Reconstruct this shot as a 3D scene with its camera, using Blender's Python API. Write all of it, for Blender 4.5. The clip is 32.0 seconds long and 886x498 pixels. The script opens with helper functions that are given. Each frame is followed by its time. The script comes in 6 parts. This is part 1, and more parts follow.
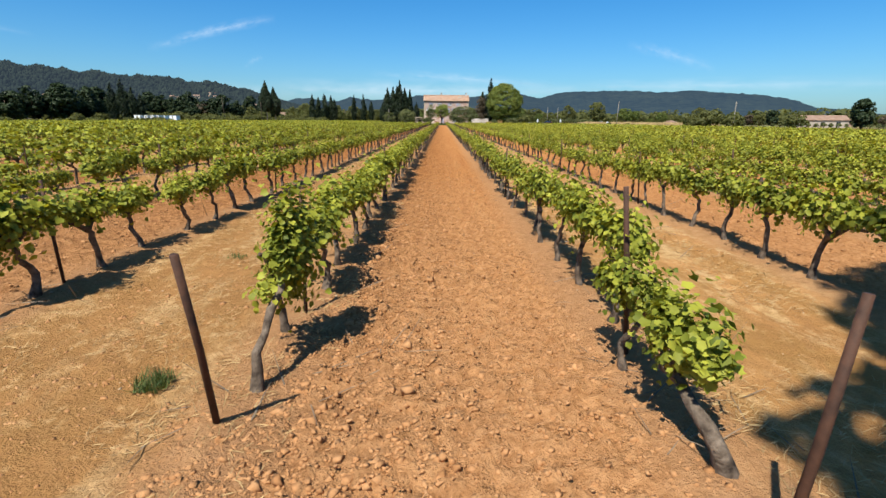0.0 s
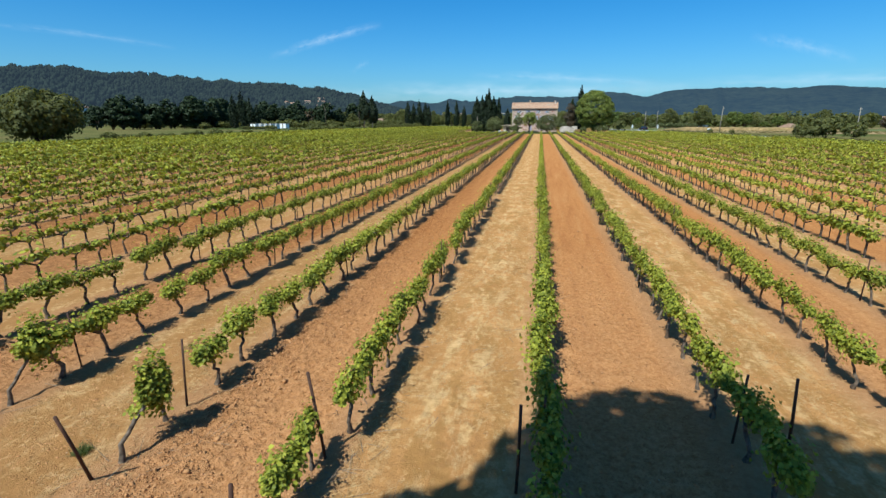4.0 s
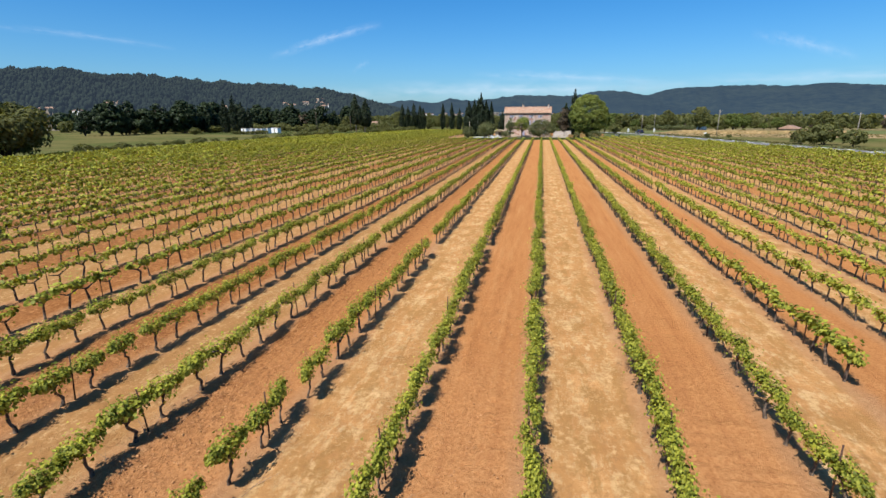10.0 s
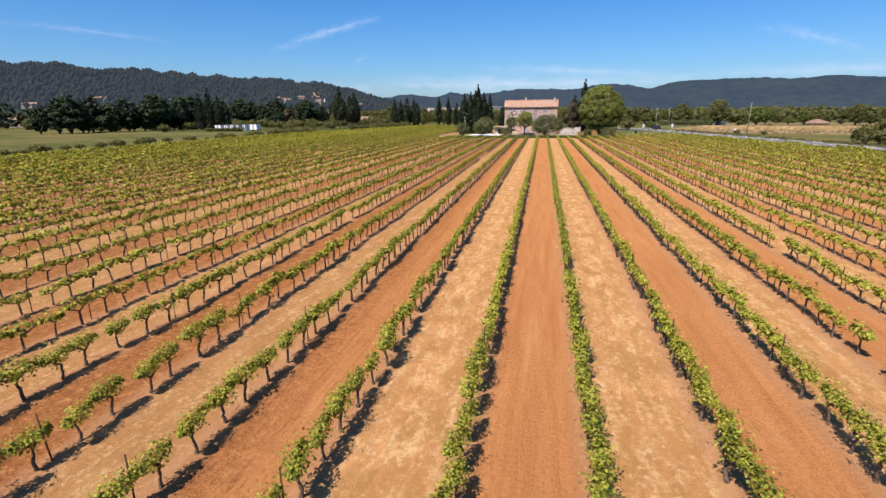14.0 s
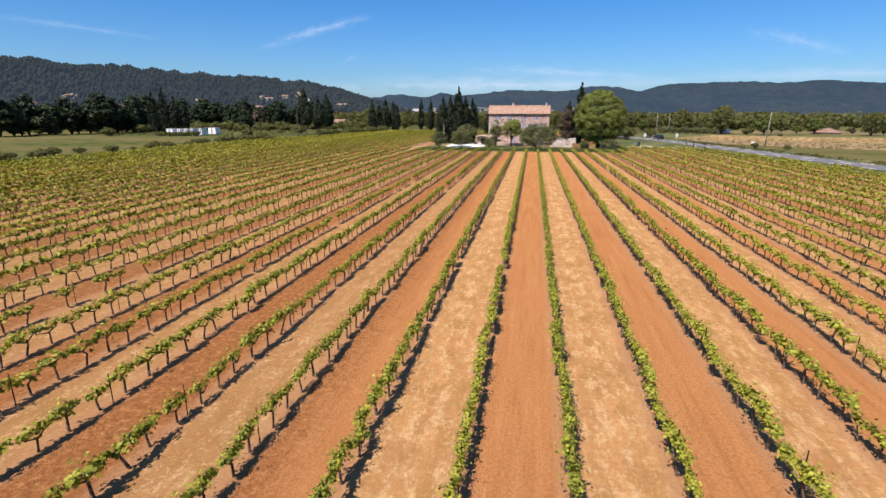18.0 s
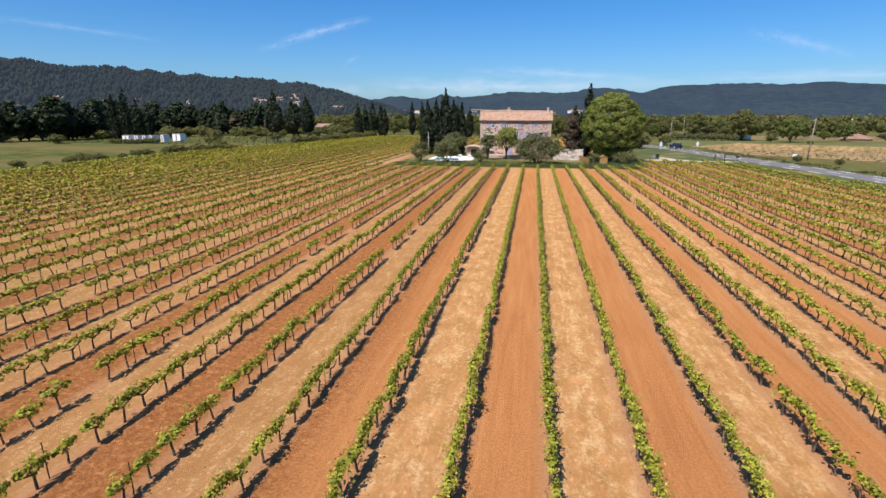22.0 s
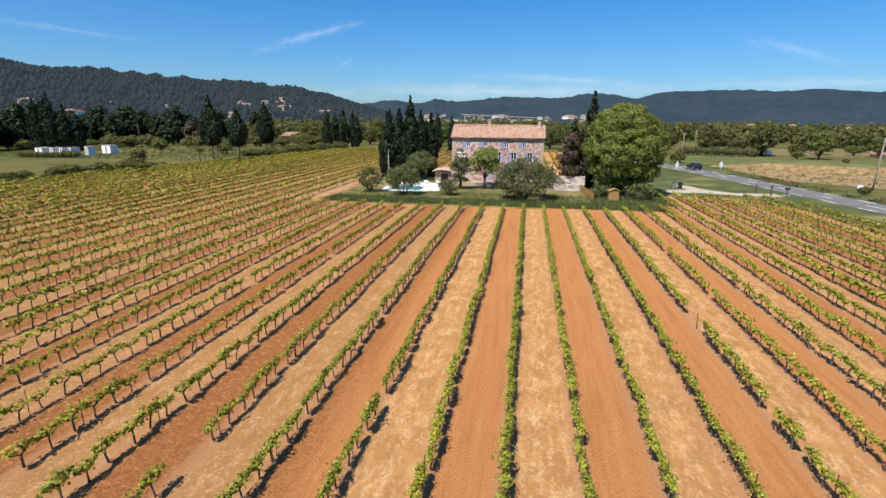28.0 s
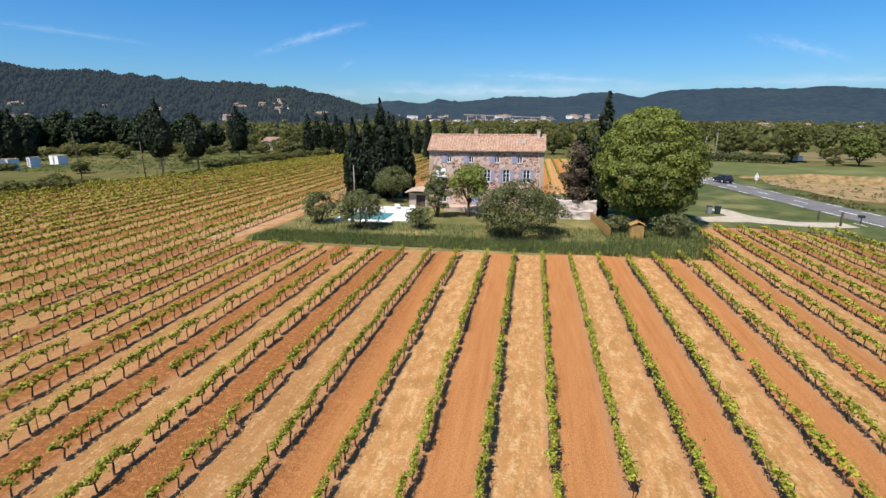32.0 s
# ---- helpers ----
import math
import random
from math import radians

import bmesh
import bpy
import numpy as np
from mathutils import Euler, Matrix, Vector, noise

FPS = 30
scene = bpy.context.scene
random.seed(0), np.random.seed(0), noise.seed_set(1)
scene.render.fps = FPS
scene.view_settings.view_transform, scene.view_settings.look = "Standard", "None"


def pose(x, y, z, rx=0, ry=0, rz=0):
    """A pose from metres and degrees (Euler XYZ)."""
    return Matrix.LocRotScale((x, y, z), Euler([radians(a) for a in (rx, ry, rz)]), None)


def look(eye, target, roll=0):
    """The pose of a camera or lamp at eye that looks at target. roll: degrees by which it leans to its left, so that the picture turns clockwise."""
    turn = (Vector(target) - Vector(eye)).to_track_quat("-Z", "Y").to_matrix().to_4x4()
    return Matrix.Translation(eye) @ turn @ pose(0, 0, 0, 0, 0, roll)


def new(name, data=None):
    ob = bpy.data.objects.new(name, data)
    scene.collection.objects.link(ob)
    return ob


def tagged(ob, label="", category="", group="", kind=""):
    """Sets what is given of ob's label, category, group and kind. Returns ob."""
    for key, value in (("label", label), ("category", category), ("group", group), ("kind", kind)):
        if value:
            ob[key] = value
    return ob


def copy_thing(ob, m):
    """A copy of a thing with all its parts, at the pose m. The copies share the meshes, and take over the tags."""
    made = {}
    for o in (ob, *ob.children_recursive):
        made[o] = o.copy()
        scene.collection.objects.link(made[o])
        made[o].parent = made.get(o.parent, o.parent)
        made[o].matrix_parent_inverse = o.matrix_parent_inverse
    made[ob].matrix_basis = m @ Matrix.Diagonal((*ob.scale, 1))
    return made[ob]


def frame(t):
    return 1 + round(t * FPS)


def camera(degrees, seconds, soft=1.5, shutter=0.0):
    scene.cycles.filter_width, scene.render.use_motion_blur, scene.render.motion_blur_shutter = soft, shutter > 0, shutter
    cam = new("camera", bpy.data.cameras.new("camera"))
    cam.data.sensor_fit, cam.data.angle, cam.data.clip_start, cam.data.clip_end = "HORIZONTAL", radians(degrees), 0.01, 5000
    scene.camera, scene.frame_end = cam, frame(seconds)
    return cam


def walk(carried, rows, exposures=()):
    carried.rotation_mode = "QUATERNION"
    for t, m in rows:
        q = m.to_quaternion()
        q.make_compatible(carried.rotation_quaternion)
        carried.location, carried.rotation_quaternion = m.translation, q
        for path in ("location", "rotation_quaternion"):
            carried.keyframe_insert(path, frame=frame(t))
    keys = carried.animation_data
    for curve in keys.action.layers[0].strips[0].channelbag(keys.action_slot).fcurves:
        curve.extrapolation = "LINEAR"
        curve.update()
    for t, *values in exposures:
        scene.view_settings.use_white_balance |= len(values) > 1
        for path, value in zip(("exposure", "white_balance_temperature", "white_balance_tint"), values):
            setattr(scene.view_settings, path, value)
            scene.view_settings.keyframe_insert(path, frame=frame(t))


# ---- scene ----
cam = camera(83.2, 32.0, soft=1.5)
PATH = [
    (0, (-0.114, 0.437, 1.592), (-0.106, 2.373, 1.091), 0.5),
    (0.5, (0.458, 0.175, 1.973), (0.466, 2.112, 1.473), 0.7),
    (1, (0.949, -0.047, 2.26), (0.83, 1.885, 1.758), 0.5),
    (1.5, (1.354, -0.259, 2.524), (1.05, 1.653, 2.021), 0.4),
    (2, (1.749, -0.481, 2.797), (1.402, 1.422, 2.29), 0.5),
    (2.5, (2.13, -0.675, 3.076), (1.777, 1.227, 2.57), 0.4),
    (3, (2.512, -0.838, 3.359), (2.152, 1.064, 2.853), 0.2),
    (3.5, (3.013, -1.074, 3.719), (2.653, 0.828, 3.216), 0.1),
    (4, (3.563, -1.257, 4.01), (3.201, 0.645, 3.51), 0.0),
    (4.5, (4.06, -1.391, 4.334), (3.701, 0.51, 3.828), 0.1),
    (6.5, (5.461, -1.021, 5.347), (5.103, 0.879, 4.839), -0.0),
    (7, (5.667, -0.685, 5.515), (5.309, 1.216, 5.008), -0.1),
    (7.5, (5.838, -0.217, 5.658), (5.483, 1.685, 5.15), -0.1),
    (8, (5.939, 0.376, 5.731), (5.585, 2.278, 5.224), -0.1),
    (8.5, (5.992, 1.015, 5.775), (5.637, 2.917, 5.271), -0.1),
    (9, (6.011, 1.691, 5.853), (5.655, 3.593, 5.347), -0.2),
    (9.5, (6.039, 2.442, 5.883), (5.678, 4.345, 5.383), -0.3),
    (10, (6.098, 3.256, 5.948), (5.73, 5.156, 5.445), -0.3),
    (10.5, (6.059, 4.453, 5.901), (5.684, 6.353, 5.399), -0.0),
    (11, (5.909, 6.036, 5.899), (5.536, 7.935, 5.392), -0.0),
    (11.5, (5.801, 8.469, 5.845), (5.42, 10.365, 5.336), -0.1),
    (12, (5.587, 11.488, 5.81), (5.203, 13.382, 5.297), -0.2),
    (12.5, (5.329, 14.71, 5.836), (4.948, 16.605, 5.323), -0.1),
    (13, (5.172, 17.695, 5.912), (4.794, 19.589, 5.391), -0.3),
    (13.5, (5.066, 20.77, 5.972), (4.689, 22.664, 5.451), -0.3),
    (14, (4.985, 23.848, 6.208), (4.612, 25.742, 5.684), -0.5),
    (14.5, (4.93, 26.845, 6.515), (4.564, 28.738, 5.983), -0.5),
    (15, (4.996, 29.566, 6.762), (4.631, 31.46, 6.233), -0.8),
    (17.5, (4.992, 42.502, 7.713), (4.657, 44.403, 7.188), -0.0),
    (18, (4.978, 45.066, 7.793), (4.645, 46.967, 7.27), 0.1),
    (18.5, (5.028, 47.596, 7.815), (4.69, 49.499, 7.298), -0.2),
    (19, (5.174, 50.017, 7.946), (4.828, 51.917, 7.429), -0.4),
    (19.5, (5.134, 52.824, 8.016), (4.789, 54.725, 7.499), -0.3),
    (20, (5.128, 55.508, 8.194), (4.787, 57.409, 7.676), 0.0),
    (20.5, (5.093, 58.169, 8.264), (4.755, 60.072, 7.751), 0.3),
    (21, (5.135, 60.628, 8.421), (4.798, 62.531, 7.907), 0.2),
    (21.5, (5.22, 63.204, 8.594), (4.881, 65.107, 8.079), 0.1),
    (22, (5.323, 65.751, 8.829), (4.985, 67.653, 8.312), 0.1),
    (22.5, (5.473, 68.244, 9.057), (5.134, 70.146, 8.538), 0.1),
    (23, (5.569, 70.574, 9.214), (5.231, 72.476, 8.697), 0.1),
    (23.5, (5.697, 73.03, 9.35), (5.36, 74.933, 8.837), 0.1),
    (24, (5.8, 75.468, 9.578), (5.462, 77.371, 9.064), 0.1),
    (24.5, (5.943, 77.859, 9.87), (5.607, 79.763, 9.357), 0.1),
    (25, (6.013, 80.117, 10.146), (5.683, 82.021, 9.631), 0.4),
    (25.5, (6.126, 82.625, 10.27), (5.8, 84.53, 9.756), 0.5),
    (27.5, (6.219, 89.995, 10.617), (5.906, 91.905, 10.114), 0.5),
    (28, (6.348, 92.059, 10.653), (6.032, 93.969, 10.151), 0.5),
    (28.5, (6.434, 94.26, 10.733), (6.116, 96.17, 10.231), 0.5),
    (29, (6.536, 96.365, 10.909), (6.215, 98.273, 10.403), 0.4),
    (29.5, (6.639, 98.658, 11.106), (6.313, 100.565, 10.6), 0.3),
    (30, (6.735, 100.965, 11.304), (6.408, 102.873, 10.799), 0.2),
    (30.5, (6.871, 103.319, 11.543), (6.543, 105.227, 11.038), 0.2),
    (31, (7.185, 105.358, 11.75), (6.855, 107.265, 11.246), 0.2),
    (31.5, (7.3, 107.78, 11.83), (6.968, 109.687, 11.327), 0.1),
    (32, (7.262, 110.302, 11.793), (6.929, 112.209, 11.291), 0.1),
]
EXPOSURES = [(0, 0.76, 6040, 6), (1.5, 0.70, 5780, 4), (3, 0.62, 5470, 0), (7.5, 0.64, 5480, -4), (10, 0.69, 5930, 10), (14, 0.73, 6220, 23), (20, 0.68, 6080, 20), (28, 0.67, 6010, 16), (32, 0.67, 5960, 14)]
walk(cam, [(t, look(eye, target, roll)) for t, eye, target, roll in PATH], EXPOSURES)

# ---- world, sun and exposure ----
SUN_ELEV, SUN_HEAD = 57.0, (0.44, 0.898)
world = bpy.data.worlds.new("sky")
scene.world = world
world.use_nodes = True
wn = world.node_tree
sky = wn.nodes.new("ShaderNodeTexSky")
sky.sky_type = "NISHITA"
sky.sun_disc = False
sky.sun_elevation = radians(SUN_ELEV)
sky.sun_rotation = radians(206.1)
sky.air_density, sky.dust_density, sky.ozone_density = 1.0, 0.9, 1.8
deep = wn.nodes.new("ShaderNodeHueSaturation")
deep.inputs["Saturation"].default_value = 1.2
azure = wn.nodes.new("ShaderNodeMix")
azure.data_type, azure.blend_type = "RGBA", "MULTIPLY"
azure.inputs[0].default_value, azure.inputs[7].default_value = 1.0, (0.73, 0.99, 1.22, 1)
wn.links.new(sky.outputs[0], azure.inputs[6])
wn.links.new(azure.outputs[2], deep.inputs["Color"])
wn.links.new(deep.outputs[0], wn.nodes["Background"].inputs[0])
wn.nodes["Background"].inputs[1].default_value = 0.0665
sun = new("sun", bpy.data.lights.new("sun", "SUN"))
sun.data.energy, sun.data.angle, sun.data.color = 5.0, radians(0.55), (1.0, 0.92, 0.79)
ce = math.cos(radians(SUN_ELEV))
sun.matrix_world = look((-SUN_HEAD[0] * ce * 50, -SUN_HEAD[1] * ce * 50, math.sin(radians(SUN_ELEV)) * 50), (0, 0, 0))


# ---- materials ----
def node(nt, kind, **values):
    n = nt.nodes.new(kind)
    for key, v in values.items():
        n.inputs[key.replace("_", " ")].default_value = v
    return n


def blank(name, rough=0.8, spec=0.3, metal=0.0):
    m = bpy.data.materials.new(name)
    m.use_nodes = True
    b = m.node_tree.nodes["Principled BSDF"]
    b.inputs["Roughness"].default_value = rough
    b.inputs["Specular IOR Level"].default_value = spec
    b.inputs["Metallic"].default_value = metal
    return m, m.node_tree, b


def rgba(c):
    return (c[0], c[1], c[2], 1.0)


def noise_of(nt, pos, scale, detail=4.0, rough=0.55):
    n = node(nt, "ShaderNodeTexNoise", Scale=scale, Detail=detail, Roughness=rough)
    nt.links.new(pos, n.inputs["Vector"])
    return n.outputs["Fac"]


def steps(nt, fac, stops):
    r = nt.nodes.new("ShaderNodeValToRGB")
    while len(r.color_ramp.elements) < len(stops):
        r.color_ramp.elements.new(0.5)
    for e, (p, c) in zip(r.color_ramp.elements, stops):
        e.position, e.color = p, rgba(c)
    nt.links.new(fac, r.inputs[0])
    return r.outputs[0]


def mix(nt, fac, a, b, how="MIX"):
    n = nt.nodes.new("ShaderNodeMix")
    n.data_type, n.blend_type = "RGBA", how
    for sock, v in ((n.inputs[0], fac), (n.inputs[6], a), (n.inputs[7], b)):
        if isinstance(v, (int, float)):
            sock.default_value = v
        elif isinstance(v, tuple):
            sock.default_value = rgba(v)
        else:
            nt.links.new(v, sock)
    return n.outputs[2]


def sums(nt, how, a, b, c=None):
    n = nt.nodes.new("ShaderNodeMath")
    n.operation = how
    for k, v in enumerate((a, b, c)):
        if isinstance(v, (int, float)):
            n.inputs[k].default_value = v
        elif v is not None:
            nt.links.new(v, n.inputs[k])
    return n.outputs[0]


def bump(nt, b, height, strength, dist):
    n = node(nt, "ShaderNodeBump", Strength=strength, Distance=dist)
    nt.links.new(height, n.inputs["Height"])
    nt.links.new(n.outputs[0], b.inputs["Normal"])


def surface(name, c1, c2, scale=3.0, rough=0.8, spec=0.25, bump_d=0.01, bump_scale=20.0, metal=0.0, stain=None):
    """Two tones in patches, fine grain, and relief."""
    m, nt, b = blank(name, rough, spec, metal)
    pos = nt.nodes.new("ShaderNodeTexCoord").outputs["Object"]
    col = steps(nt, noise_of(nt, pos, scale, 5), [(0.32, c1), (0.68, c2)])
    grain = noise_of(nt, pos, scale * 9, 3)
    col = mix(nt, 0.35, col, mix(nt, grain, (0.45, 0.45, 0.45), (1.0, 1.0, 1.0)), "MULTIPLY")
    if stain:
        col = mix(nt, steps(nt, noise_of(nt, pos, scale * 0.4, 6), [(0.52, (0, 0, 0)), (0.66, (0.8, 0.8, 0.8))]), col, stain)
    nt.links.new(col, b.inputs["Base Color"])
    if bump_d:
        bump(nt, b, noise_of(nt, pos, bump_scale, 5), 0.6, bump_d)
    return m


def leafy(name, dark, light, glow=0.35, rough=0.5, patch=0.6):
    """Leaves: each one a tint of its own, light passing through."""
    m, nt, b = blank(name, rough, 0.2)
    g = nt.nodes.new("ShaderNodeNewGeometry")
    pos = nt.nodes.new("ShaderNodeTexCoord").outputs["Object"]
    info = nt.nodes.new("ShaderNodeObjectInfo").outputs["Random"]
    f = sums(nt, "ADD", sums(nt, "MULTIPLY", g.outputs["Random Per Island"], 0.6), sums(nt, "MULTIPLY", noise_of(nt, pos, patch, 2), 0.5))
    f = sums(nt, "ADD", f, sums(nt, "MULTIPLY_ADD", info, 0.16, -0.13))
    col = steps(nt, f, [(0.15, dark), (0.85, light)])
    nt.links.new(col, b.inputs["Base Color"])
    t = nt.nodes.new("ShaderNodeBsdfTranslucent")
    nt.links.new(mix(nt, 1.0, col, (1.25, 1.15, 0.45), "MULTIPLY"), t.inputs[0])
    s = nt.nodes.new("ShaderNodeMixShader")
    s.inputs[0].default_value = glow
    nt.links.new(b.outputs[0], s.inputs[1])
    nt.links.new(t.outputs[0], s.inputs[2])
    nt.links.new(s.outputs[0], nt.nodes["Material Output"].inputs[0])
    return m


ROW, FIRST = 2.5, -1.25  # row spacing and the x of row 0
TURN, CLOSE = 3.75, 2.375  # from row 2 on the rows stand a little closer


def field_material():
    """Vineyard floor: tilled lanes and dry-grass lanes in turn, a rough strip under the vines, meadow outside."""
    m, nt, b = blank("vineyard_floor", 1.0, 0.0)
    pos = nt.nodes.new("ShaderNodeNewGeometry").outputs["Position"]
    sep = nt.nodes.new("ShaderNodeSeparateXYZ")
    nt.links.new(pos, sep.inputs[0])
    x, y = sep.outputs[0], sep.outputs[1]
    stretch = nt.nodes.new("ShaderNodeVectorMath")
    stretch.operation = "MULTIPLY"
    stretch.inputs[1].default_value = (1.0, 0.38, 1.0)
    nt.links.new(pos, stretch.inputs[0])
    long_pos = stretch.outputs[0]
    n_big, n_mid = noise_of(nt, pos, 0.035, 3), noise_of(nt, pos, 0.9, 5)
    n_clod, n_fine = noise_of(nt, pos, 11.0, 6, 0.7), noise_of(nt, pos, 42.0, 4, 0.7)
    blot = noise_of(nt, long_pos, 2.6, 5, 0.7)
    speck = noise_of(nt, pos, 22.0, 4, 0.8)
    # Dark gaps between soil crumbs, their shade put into the colour
    crumb_gaps = mix(nt, 1.0, steps(nt, speck, [(0.35, (0.5, 0.5, 0.5)), (0.45, (0, 0, 0))]), steps(nt, n_fine, [(0.36, (0.35, 0.35, 0.35)), (0.45, (0, 0, 0))]), "SCREEN")
    streak = noise_of(nt, long_pos, 5.0, 6, 0.68)
    drag = nt.nodes.new("ShaderNodeVectorMath")
    drag.operation = "MULTIPLY"
    drag.inputs[1].default_value = (1.0, 0.05, 1.0)
    nt.links.new(pos, drag.inputs[0])
    rut = noise_of(nt, drag.outputs[0], 3.4, 5, 0.7)
    wob = sums(nt, "MULTIPLY_ADD", noise_of(nt, pos, 1.6, 4), 0.5, -0.25)
    xw = sums(nt, "ADD", x, sums(nt, "MULTIPLY", wob, 0.7))
    lane = sums(nt, "MULTIPLY", sums(nt, "SUBTRACT", xw, FIRST), 1.0 / ROW)
    lane = sums(nt, "MULTIPLY_ADD", sums(nt, "MAXIMUM", sums(nt, "SUBTRACT", xw, TURN), 0.0), 1.0 / CLOSE - 1.0 / ROW, lane)
    half = sums(nt, "FRACT", sums(nt, "MULTIPLY", lane, 0.5), 0.0)
    tri = sums(nt, "ABSOLUTE", sums(nt, "SUBTRACT", half, 0.5), 0.0)  # 0.25 on the rows, >0.25 in one kind of lane
    dry = sums(nt, "GREATER_THAN", half, 0.5)
    in_row = sums(nt, "ABSOLUTE", sums(nt, "SUBTRACT", sums(nt, "FRACT", sums(nt, "ADD", lane, 0.5), 0.0), 0.5), 0.0)
    strip = steps(nt, sums(nt, "ADD", in_row, sums(nt, "MULTIPLY", wob, 0.12)), [(0.06, (1, 1, 1)), (0.18, (0, 0, 0))])
    mid_lane = sums(nt, "ABSOLUTE", sums(nt, "SUBTRACT", in_row, 0.27), 0.0)
    tilled = mix(nt, steps(nt, n_clod, [(0.34, (0, 0, 0)), (0.62, (1, 1, 1))]), (0.278, 0.115, 0.037), (0.444, 0.207, 0.074))
    tilled = mix(nt, sums(nt, "MULTIPLY", streak, 0.4), tilled, (0.339, 0.148, 0.051))
    tilled = mix(nt, steps(nt, n_fine, [(0.60, (0, 0, 0)), (0.76, (0.5, 0.5, 0.5))]), tilled, (0.400, 0.234, 0.113))
    tilled = mix(nt, steps(nt, n_big, [(0.38, (0.0, 0.0, 0.0)), (0.62, (0.4, 0.4, 0.4))]), tilled, (0.323, 0.129, 0.045))
    tilled = mix(nt, steps(nt, rut, [(0.36, (0.5, 0.5, 0.5)), (0.50, (0, 0, 0))]), tilled, (0.266, 0.105, 0.035))
    tilled = mix(nt, steps(nt, rut, [(0.54, (0, 0, 0)), (0.66, (0.5, 0.5, 0.5))]), tilled, (0.422, 0.209, 0.081))
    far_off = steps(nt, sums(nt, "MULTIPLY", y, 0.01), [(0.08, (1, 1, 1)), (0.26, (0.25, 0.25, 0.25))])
    tilled = mix(nt, mix(nt, 1.0, crumb_gaps, far_off, "MULTIPLY"), tilled, (0.167, 0.062, 0.021))
    grass = mix(nt, steps(nt, n_mid, [(0.32, (0, 0, 0)), (0.66, (1, 1, 1))]), (0.338, 0.164, 0.058), (0.465, 0.247, 0.094))
    grass = mix(nt, steps(nt, blot, [(0.49, (0, 0, 0)), (0.58, (0.85, 0.85, 0.85))]), grass, (0.466, 0.299, 0.132))
    grass = mix(nt, steps(nt, streak, [(0.54, (0, 0, 0)), (0.62, (0.85, 0.85, 0.85))]), grass, (0.494, 0.329, 0.157))
    grass = mix(nt, steps(nt, n_clod, [(0.34, (0.5, 0.5, 0.5)), (0.47, (0, 0, 0))]), grass, (0.239, 0.115, 0.041))
    grass = mix(nt, steps(nt, noise_of(nt, pos, 0.45, 4, 0.6), [(0.40, (0.35, 0.35, 0.35)), (0.52, (0, 0, 0))]), grass, (0.311, 0.157, 0.056))
    grass = mix(nt, steps(nt, noise_of(nt, long_pos, 1.7, 5, 0.7), [(0.42, (0.75, 0.75, 0.75)), (0.51, (0, 0, 0))]), grass, (0.275, 0.145, 0.047))
    wear = steps(nt, mid_lane, [(0.03, (0.5, 0.5, 0.5)), (0.11, (0, 0, 0))])
    grass = mix(nt, wear, grass, (0.329, 0.167, 0.058))
    grass = mix(nt, mix(nt, 0.5, (0, 0, 0), crumb_gaps), grass, (0.215, 0.103, 0.035))
    # Dry lanes turn browner left of x = -0.5
    left_brown = steps(nt, sums(nt, "MULTIPLY_ADD", sums(nt, "ADD", x, wob), 0.3, 0.7), [(0.25, (0.55, 0.55, 0.55)), (0.55, (0, 0, 0))])
    grass = mix(nt, left_brown, grass, mix(nt, n_clod, (0.191, 0.089, 0.031), (0.323, 0.172, 0.065)))
    bed = mix(nt, n_clod, (0.231, 0.110, 0.045), (0.423, 0.233, 0.114))
    bed = mix(nt, steps(nt, n_fine, [(0.62, (0, 0, 0)), (0.76, (0.5, 0.5, 0.5))]), bed, (0.356, 0.228, 0.120))
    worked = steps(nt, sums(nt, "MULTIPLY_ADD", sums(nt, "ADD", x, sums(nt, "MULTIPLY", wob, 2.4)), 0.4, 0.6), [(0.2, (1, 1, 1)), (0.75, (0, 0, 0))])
    # Darker tone for the left lanes: redder soil with clod self-shadow put in
    dark_till = mix(nt, steps(nt, n_clod, [(0.36, (0, 0, 0)), (0.62, (1, 1, 1))]), (0.140, 0.052, 0.016), (0.291, 0.120, 0.039))
    tilled = mix(nt, sums(nt, "MULTIPLY", worked, 0.72), tilled, dark_till)
    drift = sums(nt, "ADD", x, sums(nt, "MULTIPLY", wob, 8.0))
    older = steps(nt, sums(nt, "MULTIPLY", sums(nt, "MAXIMUM", sums(nt, "MULTIPLY", drift, -1.0), sums(nt, "ADD", drift, -12.0)), 0.025), [(0.18, (0, 0, 0)), (0.55, (0.75, 0.75, 0.75))])
    tilled = mix(nt, older, tilled, (0.191, 0.094, 0.036))
    grass = mix(nt, older, grass, (0.240, 0.140, 0.051))
    tuft = noise_of(nt, pos, 7.0, 5, 0.7)
    grass = mix(nt, steps(nt, tuft, [(0.38, (0.45, 0.45, 0.45)), (0.47, (0, 0, 0))]), grass, (0.275, 0.142, 0.057))
    grass = mix(nt, steps(nt, mix(nt, 0.4, tuft, blot), [(0.52, (0, 0, 0)), (0.62, (0.62, 0.62, 0.62))]), grass, (0.570, 0.362, 0.169))
    lump = noise_of(nt, pos, 4.2, 4, 0.65)
    rough_till = sums(nt, "MULTIPLY", worked, 0.9)
    tilled = mix(nt, mix(nt, rough_till, (0, 0, 0), steps(nt, lump, [(0.36, (0.8, 0.8, 0.8)), (0.47, (0, 0, 0))])), tilled, (0.179, 0.068, 0.025))
    tilled = mix(nt, mix(nt, rough_till, (0, 0, 0), steps(nt, lump, [(0.54, (0, 0, 0)), (0.66, (0.6, 0.6, 0.6))])), tilled, (0.481, 0.232, 0.092))
